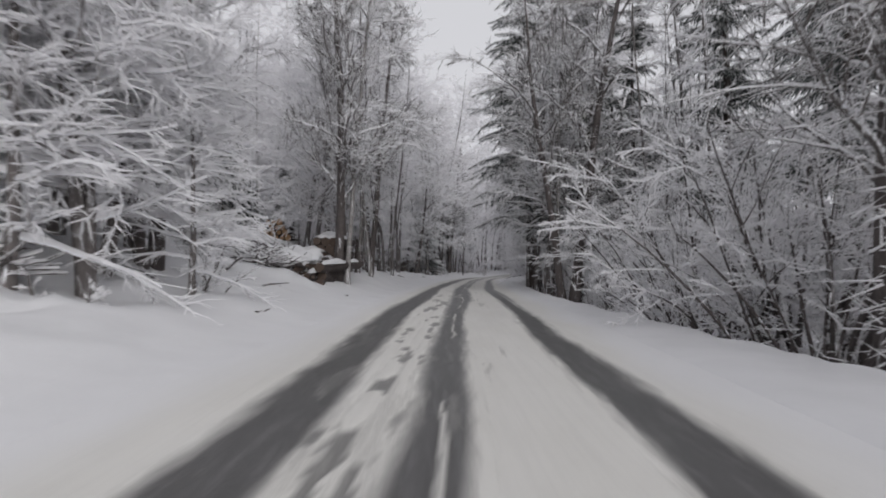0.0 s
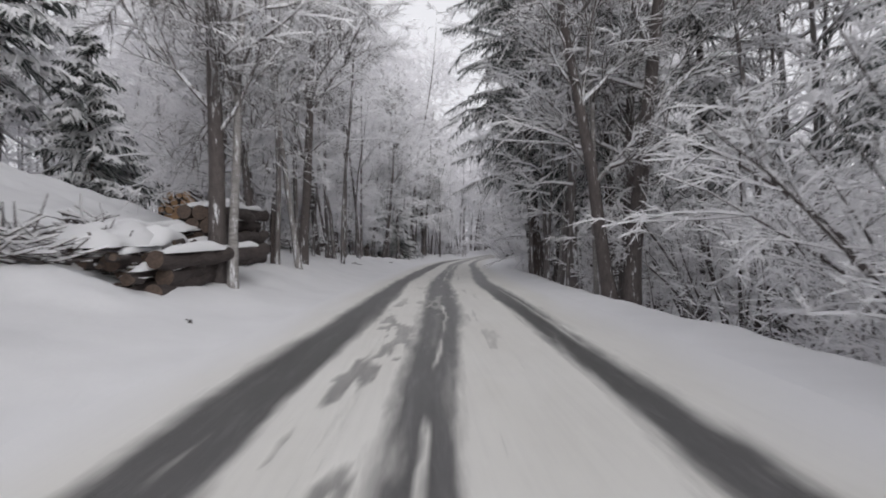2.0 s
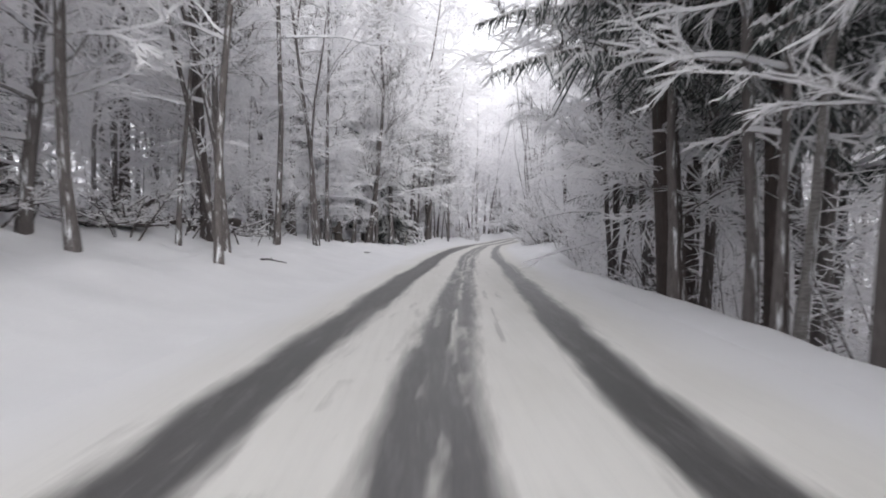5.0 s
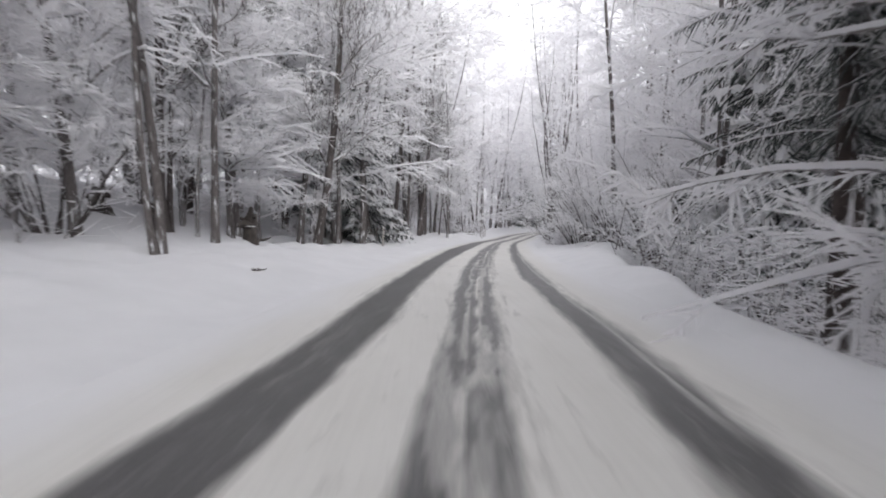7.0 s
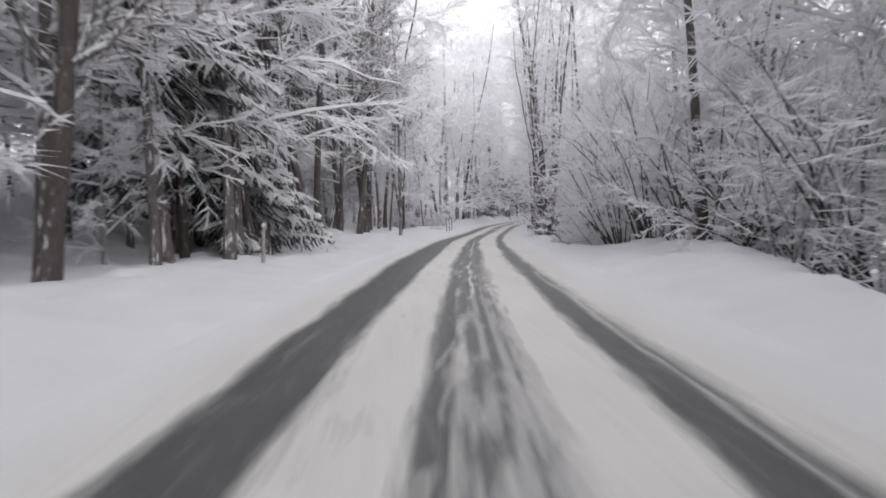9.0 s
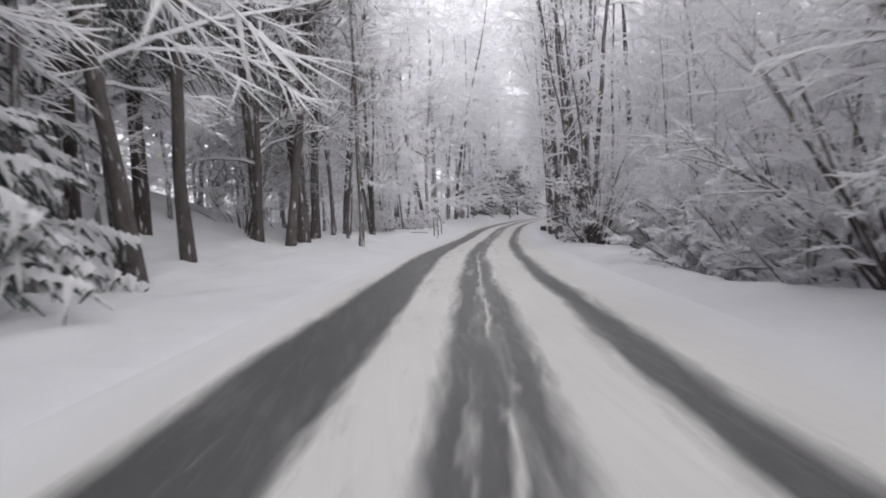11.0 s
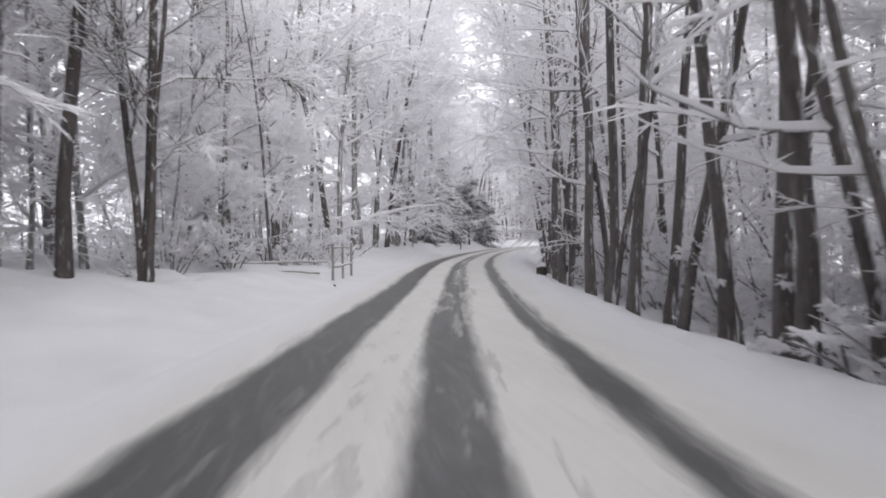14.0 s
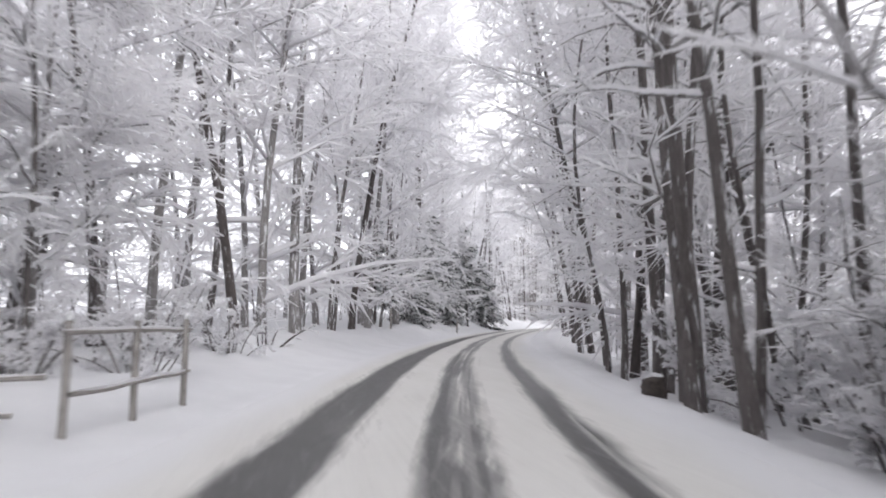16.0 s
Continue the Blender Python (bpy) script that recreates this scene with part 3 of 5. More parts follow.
def bare_share(u, y):
    """How far the snow is worn off the asphalt, 0 to 1."""
    wob = (fbm(y * 0.2, y * 0.0 + 3, 21, 3) - 0.5) * 0.10

    def strip(at, w, k, soft=0.15):
        edge = (fbm(y * 0.35 + 17 * k, np.sign(u) * 2.0 + u * 2.0, 30 + k, 4) - 0.5) * 0.16 + (fbm(y * 2.0, u * 14.0, 36 + k, 3) - 0.5) * 0.10
        return 1 - step(-soft, soft, np.abs(u - np.interp(y, TRACK_Y, at) - wob) - np.interp(y, TRACK_Y, w) / 2 - edge)

    off = np.interp(y, TRACK_Y, MID_AT)
    left, mid, right = strip(LEFT_AT, LEFT_W, 1), strip(MID_AT, MID_W, 2), strip(RIGHT_AT, RIGHT_W, 3)
    halo = lambda at, w, k: strip(at, w + 0.26, k, 0.2) * (0.14 + 0.28 * step(0.4, 0.65, fbm(u * 10.0 + k, y * 0.22, 40 + k, 3)))
    film = np.maximum.reduce([halo(LEFT_AT, LEFT_W, 4), halo(MID_AT, MID_W, 5), halo(RIGHT_AT, RIGHT_W, 6)])
    slush = np.interp(y, TRACK_Y, SLUSH)
    inner = step(-1.3, -1.05, u) * (1 - step(-0.55, -0.2, u))
    dabs = step(0.57, 0.66, fbm(u * 5.0, y * 1.1, 50, 4)) * inner * 0.75 * slush
    wash = step(0.5, 0.7, fbm(u * 9.0 + 5, y * 0.2, 52, 3)) * inner * 0.3 * slush
    between = np.maximum(dabs, wash)
    between2 = step(0.6, 0.72, fbm(u * 8.0 + 31, y * 0.45, 55, 4)) * step(0.15, 0.35, u) * (1 - step(0.6, 1.0, u)) * 0.4
    crust = step(0.62, 0.70, fbm(u * 6.0 + 9, y * 0.6, 70, 4)) * 0.6
    ridge = (1 - step(0.012, 0.045, np.abs(u - off - 0.06 - 0.5 * wob + (fbm(y * 0.9, y * 0, 75, 3) - 0.5) * 0.12))) * step(0.45, 0.6, fbm(y * 0.3, y * 0 + 5, 77, 3))
    cover = np.interp(y, TRACK_Y, MID_BARE)
    crumbs = 0.2 + 0.65 * step(0.42, 0.58, 0.6 * fbm(u * 13.0 + 3, y * 0.2, 95, 3) + 0.4 * fbm(u * 7.0, y * 1.6, 96, 4))
    groove = 1 - step(0.06, 0.13, np.abs(u - off + np.interp(y, TRACK_Y, MID_W) * 0.33 + (fbm(y * 0.5, y * 0, 97, 2) - 0.5) * 0.12))
    mid = mid * (cover + (1 - cover) * np.maximum(crumbs, groove))
    rut = (1 - step(0.01, 0.05, np.abs(u - np.interp(y, TRACK_Y, RIGHT_AT) - 0.14 + (fbm(y * 0.4, y * 0, 99, 2) - 0.5) * 0.1))) * step(0.45, 0.55, fbm(y * 0.12, y * 0 + 2, 98, 2)) * 0.45
    worn = np.maximum.reduce([left * (1 - crust * 0.25), mid * (1 - crust * np.where(cover < 0.99, 0.6, 0.3)) * (1 - 0.65 * ridge), right * (1 - crust * 0.25) * (1 - rut), between, between2, film])
    return np.clip(worn, 0, 1)


ru = np.concatenate([np.arange(-3.05, -1.9, 0.1), np.arange(-1.9, 2.1, 0.04), np.arange(2.1, 3.06, 0.1)])
ry = np.concatenate([np.arange(-30, -2, 1.0), np.arange(-2, 112, 0.2), np.arange(112, 246, 1.2)])
U, Y = spread_grid(ru, ry)
BARE = bare_share(U, Y)
RZ = road_z(Y) + 0.03 * (1 - BARE) + 0.012 * (fbm(U * 5, Y * 1.5, 80, 3) - 0.5) * (1 - BARE)
rim = step(2.2, 2.75, np.abs(U))
RZ = RZ * (1 - rim) + (road_z(Y) + bank_height(U, Y) + 0.02 - 0.05 * step(2.85, 3.05, np.abs(U))) * rim
road = new("road", mesh_from("road", np.stack([U + road_x(Y), Y, RZ], -1).reshape(-1, 3), grid_faces(len(ru), len(ry)), [ROAD]))
attr = road.data.attributes.new("bare", "FLOAT", "POINT")
attr.data.foreach_set("value", BARE.ravel().astype(np.float32))
attr = road.data.attributes.new("verge", "FLOAT", "POINT")
attr.data.foreach_set("value", (step(1.9, 2.85, np.abs(U) + 0.5 * (fbm(U * 1.5, Y * 0.4, 90, 3) - 0.5))).ravel().astype(np.float32))
tagged(road, "narrow snow-covered asphalt road with three dark wheel tracks", "road", kind="structure")

# ---- trees ----
RICH = [broadleaf(11, 17, 0.19, 0.14, 4.6, 42, 10, 10, up=1.2, bend=2, snowy=0.013), broadleaf(12, 19, 0.21, 0.20, 5.0, 42, 10, 10, up=1.2, bend=2, snowy=0.013), broadleaf(13, 16, 0.15, 0.15, 4.4, 40, 10, 10, forks=2, up=1.1, bend=2, snowy=0.013), broadleaf(14, 18, 0.16, 0.2, 4.4, 40, 10, 10, forks=3, up=1.2, bend=2, snowy=0.013)]
BIG = [broadleaf(19, 20, 0.25, 0.19, 5.2, 46, 10, 10, forks=2, up=1.3, bend=2, snowy=0.013), broadleaf(20, 19, 0.23, 0.17, 5.2, 46, 10, 10, up=1.2, bend=2, snowy=0.013)]
MID = [broadleaf(21, 18, 0.12, 0.10, 5.2, 34, 6, 14, snowy=0.022, segs=2, paler=1), broadleaf(22, 20, 0.14, 0.14, 5.6, 34, 6, 14, snowy=0.022, segs=2, paler=1), broadleaf(23, 16, 0.10, 0.1, 4.8, 34, 6, 14, snowy=0.022, segs=2, paler=1, forks=2)]
# Rimed trees whose whitened wood also stands for mist in the wood.
RIME = [broadleaf(24, 18, 0.11, 0.08, 5.2, 36, 6, 15, snowy=0.025, segs=2, paler=2), broadleaf(25, 20, 0.12, 0.10, 5.6, 36, 6, 15, snowy=0.025, segs=2, paler=2), broadleaf(26, 15, 0.09, 0.05, 4.6, 36, 6, 15, snowy=0.025, segs=2, paler=2, forks=2)]
CANOPY = [broadleaf(29, 18, 0.11, 0.32, 5.2, 36, 6, 15, snowy=0.025, segs=2, paler=5), broadleaf(30, 20, 0.12, 0.30, 5.6, 36, 6, 15, snowy=0.025, segs=2, paler=5)]
# Far trees: misty distance is painted as extra whiteness of snow and frost.
FAR = [broadleaf(31, 19, 0.13, 0.05, 5.2, 30, 5, 13, snowy=0.033, segs=1, paler=2), broadleaf(32, 22, 0.15, 0.06, 5.6, 30, 5, 13, snowy=0.035, segs=1, paler=2)]
TALL = [broadleaf(46, 15, 0.085, 0.2, 2.2, 22, 3, 8, up=0.6, segs=2, paler=4, snowy=0.014, crook=0.06), broadleaf(47, 14, 0.07, 0.18, 2.0, 20, 3, 8, up=0.5, segs=2, paler=4, snowy=0.014, crook=0.07), broadleaf(48, 16, 0.1, 0.22, 2.3, 20, 3, 8, up=0.6, segs=2, paler=4, snowy=0.014, crook=0.055)]
BIRCH = [broadleaf(44, 15, 0.09, 0.22, 2.8, 26, 4, 9, up=0.9, segs=2, paler=3, snowy=0.014), broadleaf(45, 16, 0.1, 0.25, 2.8, 26, 4, 9, lean=0.12, up=0.9, segs=2, paler=3, snowy=0.014)]
POLE = [broadleaf(41, 15, 0.075, 0.15, 2.4, 24, 3, 9, up=0.3, segs=2, paler=1, snowy=0.017), broadleaf(42, 13, 0.06, 0.12, 2.2, 24, 3, 9, up=0.3, segs=2, paler=1, snowy=0.017), broadleaf(43, 16, 0.095, 0.2, 2.6, 24, 3, 9, up=0.4, segs=2, paler=1, snowy=0.017)]
HAZEL = [hazel(51, 6.5, 14, 0.8, 4, 7), hazel(52, 5.5, 13, 0.95, 4, 7)]
SHRUB = [hazel(61, 2.0, 6, 0.9, 2, 3, snowy=0.022), hazel(62, 1.4, 5, 1.1, 2, 3, snowy=0.026)]
BUSH = [hazel(63, 2.8, 11, 1.1, 5, 11, snowy=0.021, paler=True), hazel(64, 2.4, 11, 1.2, 5, 11, snowy=0.022, paler=True)]
SPRUCE = [spruce(71, 21, 0.22, 0.20, 3.3, 21, 1.2, 7, 0.28, None, 11, 0.6, 0.55, 0.4), spruce(72, 24, 0.26, 0.24, 3.6, 22, 1.2, 7, 0.28, None, 11, 0.6, 0.55, 0.4)]
TIERED = [broadleaf(27, 9, 0.13, 0.12, 3.0, 64, 8, 10, up=0.12, bend=2, snowy=0.0105, paler=1), broadleaf(28, 10, 0.14, 0.14, 3.3, 64, 8, 10, up=0.15, bend=2, snowy=0.0105, forks=2, paler=1)]
LAYERED = [broadleaf(15, 9, 0.12, 0.14, 2.9, 44, 6, 9, up=0.1, bend=2, snowy=0.018, paler=1), broadleaf(16, 10, 0.12, 0.12, 3.2, 44, 6, 9, up=0.12, bend=2, snowy=0.018, paler=1)]
WIDE = [spruce(73, 25, 0.3, 0.20, 5.0, 24, 1.1, 9, 0.2, None, 24, 0.5, 0.5, 0.6)]
ARCH = [broadleaf(17, 19, 0.12, 0.40, 6.4, 30, 5, 9, up=0.55, snowy=0.03, segs=2, paler=1), broadleaf(18, 17, 0.11, 0.38, 6.0, 30, 5, 9, up=0.5, snowy=0.03, segs=2, paler=1, forks=2)]
YOUNG = [spruce(81, 8, 0.10, 0.16, 2.4, 15, 1.8, 7, 0.5, NEEDLE, 5, 0.55), spruce(82, 9, 0.10, 0.2, 2.3, 15, 1.8, 7, 0.5, NEEDLE, 5, 0.55)]
DENSE = [spruce(91, 9, 0.12, 0.26, 3.0, 14, 1.6, 7, 0.45, None, 7, 0.8, 0.8, 0.3), spruce(92, 7, 0.12, 0.04, 2.8, 14, 1.6, 7, 0.45, None, 7, 0.8, 0.8, 0.3)]

KINDS = {
    "dense": (DENSE, "young_spruce", "dark dense spruce with little snow on it", "spruce", "young spruces"),
    "rich": (RICH, "broadleaf_tree", "tall bare broadleaved tree laden with snow", "tree", "roadside broadleaved trees"),
    "big": (BIG, "broadleaf_tree", "stout old roadside tree with dark bark and snowy limbs", "tree", "roadside broadleaved trees"),
    "rime": (RIME, "broadleaf_tree", "bare tree wrapped in white rime, snow and painted haze", "tree", "rimed trees"),
    "canopy": (CANOPY, "broadleaf_tree", "bare tree, rimed and haze-whitened, leaning its white crown over the road", "tree", "overhanging trees"),
    "arch": (ARCH, "broadleaf_tree", "tall bare tree whose snowy crown reaches over the road", "tree", "overhanging trees"),
    "mid": (MID, "broadleaf_tree", "bare broadleaved tree with snowy branches", "tree", "roadside broadleaved trees"),
    "far": (FAR, "broadleaf_tree", "bare woodland tree white with thick snow and painted haze", "tree", "woodland trees"),
    "pole": (POLE, "slender_tree", "slender bare young tree with snow-dusted twigs", "tree", "slender trees"),
    "tall": (TALL, "slender_tree", "tall bare grey-barked tree with snow on its high branches", "tree", "slender trees"),
    "birch": (BIRCH, "birch_tree", "slender birch with pale bark and snowy twigs", "tree", "birches"),
    "hazel": (HAZEL, "hazel_bush", "many-stemmed hazel bush arching under snow", "bush", "hazel bushes"),
    "shrub": (SHRUB, "shrub", "low leafless shrub bent by clumps of snow", "shrub", "low shrubs"),
    "tiered": (TIERED, "young_tree", "dense young tree with level twiggy branches under snow", "tree", "young trees"),
    "layered": (LAYERED, "young_tree", "young roadside tree with level branches loaded with snow", "tree", "young trees"),
    "bush": (BUSH, "bush", "rounded leafless bush buried under thick snow", "bush", "snowed-in bushes"),
    "spruce": (SPRUCE, "spruce_tree", "tall dark spruce with snow on drooping boughs", "spruce", "spruces"),
    "wide": (WIDE, "spruce_tree", "tall dark spruce whose long boughs hang over the road", "spruce", "spruces"),
    "young": (YOUNG, "young_spruce", "young spruce with snow-laden tiers of boughs", "spruce", "young spruces"),
}
pick = random.Random(5)


def stand(kind, x, y, size=1.0, which=None, lean=(0, 0)):
    meshes, name, label, cat, group = KINDS[kind]
    m = meshes[which % len(meshes)] if which is not None else pick.choice(meshes)
    return plant(name, m, x, y, pick.uniform(0, 360), size, label, cat, group, lean=lean)


def row(kind, spots):
    """Trees at offset u beside the road and station y: u, y, size, lean across the road."""
    for i, (u, y, size, lean) in enumerate(spots):
        stand(kind, u + float(road_x(y)), y, size, i, (0, lean))
        taken.append((u + float(road_x(y)), y))


taken = []
# verge on the valley side, in driving order
row("big", [(4.65, 27.3, 1.0, 0), (-5.3, 25.75, 0.95, 1), (-7.4, 14.6, 0.75, 3), (-7.0, 68.9, 0.85, 7)])
row("rich", [(6.4, 9.4, 0.9, -4), (5.6, 30.5, 0.95, 0), (5.2, 41.5, 0.9, -3), (5.0, 48, 0.9, -4)])
row("pole", [(8.4, 27.0, 1.3, 0), (9.0, 27.6, 1.3, 1), (9.6, 26.4, 1.2, 0), (8.8, 21.0, 1.1, -2), (4.1, 31.8, 1.2, 0), (4.5, 32.6, 1.6, 4), (4.5, 34.5, 1.7, -3), (4.1, 36.0, 1.2, 0), (4.2, 36.9, 1.1, 0), (3.9, 39.2, 1.3, 0), (8.45, 65.0, 1.9, -4), (8.65, 64.2, 1.5, 1), (10.2, 66.0, 1.3, 0)])
row("tall", [(4.8, 96.6, 1.5, 2), (5.3, 97.4, 1.4, 0), (4.7, 98.6, 1.4, 4), (4.9, 100.6, 1.6, 0), (4.5, 101.9, 1.5, 3), (4.2, 103.9, 1.4, 0), (4.0, 105.2, 1.5, 2), (4.3, 105.9, 1.3, 4), (4.2, 107.8, 1.5, 2), (5.2, 104.2, 1.5, 2), (5.0, 108.8, 1.5, 3),
             (3.9, 110.8, 1.1, 2), (4.3, 111.5, 0.95, 2), (4.05, 112.9, 1.6, -4), (4.2, 113.3, 1.5, -2), (4.6, 114.6, 1.4, 0), (5.1, 115.4, 1.7, 0), (4.9, 117.0, 1.4, 1), (4.6, 119.0, 1.1, -1), (4.9, 122.0, 1.2, 0)])
row("hazel", [(6.3, 11.6, 1.1, -14), (5.9, 13.8, 1.0, -12), (6.0, 10.2, 1.0, -12), (7.5, 13.0, 1.2, -8), (7.2, 7.6, 1.2, -10), (7.8, 71.5, 1.0, -4), (8.2, 69.0, 1.0, -5), (9.0, 72.8, 1.05, -5), (9.8, 68.4, 1.0, -5), (7.2, 73.2, 0.95, -4), (7.0, 75.1, 1.0, -4), (5.4, 77.9, 0.95, -4), (6.1, 76.3, 0.95, -5), (7.4, 80.8, 1.0, -3), (8.0, 83.9, 0.95, -3), (4.5, 93.5, 0.7, 2), (4.4, 94.4, 0.75, 3), (6.2, 17.0, 1.0, -10), (7.6, 20.6, 0.9, -4), (8.2, 22.4, 1.0, -3), (7.6, 18.4, 1.1, -8), (8.3, 24.8, 0.8, -2)])
row("hazel", [(7.3, 26.2, 1.0, -4), (7.2, 33.0, 1.0, -4), (7.7, 29.8, 0.8, -4), (8.6, 27.0, 0.85, -4), (8.4, 32.2, 0.9, -4), (6.4, 46.5, 0.8, -4), (10.0, 62.0, 0.9, -4), (11.0, 65.0, 0.9, -4)])
row("bush", [(5.9, 79.5, 1.3, 0), (6.2, 81.2, 1.38, 0), (5.9, 82.6, 1.2, 0), (6.5, 83.2, 1.30, 0), (6.6, 84.6, 1.20, 0), (6.5, 85.2, 1.50, 0), (6.8, 86.4, 1.20, 0), (6.8, 88.0, 1.50, 0), (7.4, 89.6, 1.20, 0), (6.9, 81.8, 1.62, 0), (7.5, 84.0, 1.75, 0), (8.0, 87.6, 1.62, 0), (7.4, 90.6, 1.50, 0), (6.6, 92.6, 1.38, 0), (8.3, 86.0, 1.75, 0), (8.6, 90.0, 1.62, 0)])
row("bush", [(-5.6, 113.0, 0.6, 0), (-5.0, 115.0, 0.6, 0), (-5.8, 117.0, 0.7, 0), (-5.2, 119.0, 0.6, 0), (-6.6, 110.2, 0.6, 0), (-7.4, 108.2, 0.7, 0), (-8.2, 112.6, 0.8, 0)])
row("wide", [(4.3, 40.4, 1.0, -2)])
row("arch", [(5.6, 46.5, 1.0, -8), (5.6, 118.5, 1.0, -7), (5.4, 124.5, 1.05, -6), (5.4, 131.0, 1.1, -5), (5.6, 138.0, 1.1, -5), (5.4, 146.0, 1.2, -5)])
row("arch", [(-6.4, 38.5, 0.95, 5), (-6.0, 44.0, 1.0, 7), (-6.6, 50.0, 1.0, 7), (-6.8, 56.0, 1.0, 6), (-7.2, 73.0, 1.0, 8), (-6.8, 79.5, 1.0, 6), (-7.4, 85.0, 1.0, 7), (-9.6, 119.0, 1.1, 8), (-8.8, 126.0, 1.1, 8), (-6.4, 132.0, 1.1, 5), (-6.8, 140.0, 1.15, 5), (-6.0, 166.0, 1.3, 5), (6.0, 156.0, 1.3, -5)])
row("canopy", [(6.9, 74.5, 1.4, -7), (10.5, 86.0, 1.3, -5), (-6.9, 78.5, 1.45, 7), (-7.2, 87.5, 1.45, 8), (-6.8, 94.0, 1.6, 8), (-6.6, 84.0, 1.6, 8), (7.4, 99.5, 1.3, -7), (-7.6, 104.5, 1.2, 7), (5.9, 122.5, 1.3, -8), (-6.6, 123.0, 1.3, 7), (5.9, 131.5, 1.35, -7), (-6.3, 134.5, 1.35, 7), (-6.6, 148.0, 1.4, 5), (6.2, 142.0, 1.4, -6)])
row("rime", [(10.2, 60.6, 1.0, -3), (9.6, 69.0, 1.1, -5), (9.6, 72.0, 1.1, -8), (9.2, 76.5, 1.0, -6), (8.8, 80.0, 1.0, -6), (10.5, 83.5, 1.0, -5), (9.0, 87.0, 0.8, -5), (8.2, 90.5, 0.7, -4), (10.4, 92.0, 0.9, -5), (8.6, 95.0, 0.75, -4), (10.8, 97.0, 0.95, -5), (11.8, 88.0, 1.1, -5), (12.4, 78.0, 1.1, -6),
             (10.2, 102.0, 0.9, 0), (9.4, 107.0, 0.9, 0), (11.0, 112.0, 1.0, 0), (8.2, 99.0, 0.6, 0), (9.6, 117.0, 1.0, 0)])
row("rime", [(-9.2, 108.0, 0.9, 6), (-10.4, 103.5, 0.9, 5), (-11.6, 110.5, 1.0, 6), (-9.0, 113.5, 0.8, 6), (-12.6, 106.0, 1.0, 3), (-8.0, 117.0, 0.8, 7), (-10.2, 117.5, 1.0, 5), (-13.4, 114.0, 1.1, 3), (-12.0, 100.0, 1.0, 3), (-14.5, 96.0, 1.1, 3),
             (-11.0, 57.5, 1.0, 2), (-13.0, 62.5, 1.1, 2), (-11.4, 66.5, 1.0, 2), (-14.4, 68.0, 1.1, 2), (-12.2, 53.0, 1.0, 2), (-15.2, 57.0, 1.1, 0), (-14.0, 48.5, 1.1, 0), (-11.0, 47.8, 0.8, 3)])
row("rime", [(-9.2, 41.6, 0.55, 3), (-10.0, 45.2, 0.6, 3), (-9.0, 47.8, 0.5, 3), (-11.0, 40.2, 0.6, 2), (-8.6, 37.6, 0.5, 3), (-9.3, 54.6, 0.6, 3), (-10.2, 58.6, 0.65, 2), (-8.9, 62.4, 0.55, 3), (-10.4, 64.4, 0.65, 2), (-9.2, 68.4, 0.55, 4), (-10.6, 71.5, 0.7, 2), (-8.4, 73.0, 0.5, 3), (-9.8, 52.0, 0.55, 3), (-8.6, 49.0, 0.45, 3),
             (-9.8, 97.6, 0.6, 3), (-8.6, 102.6, 0.5, 3), (-9.3, 106.2, 0.6, 3), (-7.6, 108.8, 0.45, 3), (-10.8, 100.6, 0.65, 2), (-11.0, 94.2, 0.65, 2), (-7.0, 110.6, 0.4, 4), (-10.2, 89.0, 0.6, 2),
             (7.2, 91.2, 0.5, -2), (6.3, 86.6, 0.5, 0), (6.1, 89.2, 0.48, 0), (6.5, 91.6, 0.46, 0), (7.0, 84.4, 0.5, 0), (6.9, 81.6, 0.5, 0), (-11.2, 88.4, 0.65, 2), (-10.6, 91.6, 0.6, 2), (-12.2, 92.8, 0.7, 2), (8.6, 93.6, 0.55, -2), (7.0, 95.4, 0.42, -2), (9.4, 90.0, 0.6, -2), (7.9, 97.4, 0.45, 0), (6.9, 88.8, 0.45, -2)])
row("rich", [(-8.6, 95.2, 0.55, 34)])
row("tall", [(4.75, 98.2, 1.7, 2), (5.0, 96.4, 1.1, 12), (5.4, 97.0, 1.0, 18), (5.1, 95.2, 0.9, 8)])
row("dense", [(-8.0, 76.2, 1.3, 0), (-7.7, 79.6, 1.2, 0), (-9.4, 78.0, 1.1, 0), (-9.4, 82.6, 1.3, 0), (-18.5, 37.0, 1.6, 0), (-15.9, 39.6, 1.2, 0)])
row("layered", [(-8.4, 71.0, 1.5, 2), (-7.7, 74.6, 1.45, 0), (-8.8, 77.6, 1.2, 0), (-9.6, 81.4, 1.2, 0), (-9.2, 66.2, 1.3, 0)])
row("spruce", [(5.4, 38.4, 1.0, 0), (6.6, 35.0, 0.95, 0), (8.5, 31.0, 0.9, 0), (6.2, 44.5, 0.9, 0), (9.5, 40.0, 1.0, 0), (7.0, 54.0, 0.9, 0), (9.0, 50.0, 1.0, 0), (10.5, 24.0, 0.9, 0), (9.5, 15.0, 0.9, 0), (12.5, 19.0, 1.0, 0), (12.0, 8.0, 1.0, 0), (10.8, 61.0, 1.0, 0), (12.5, 65.5, 1.0, 0), (9.4, 57.5, 0.9, 0)])
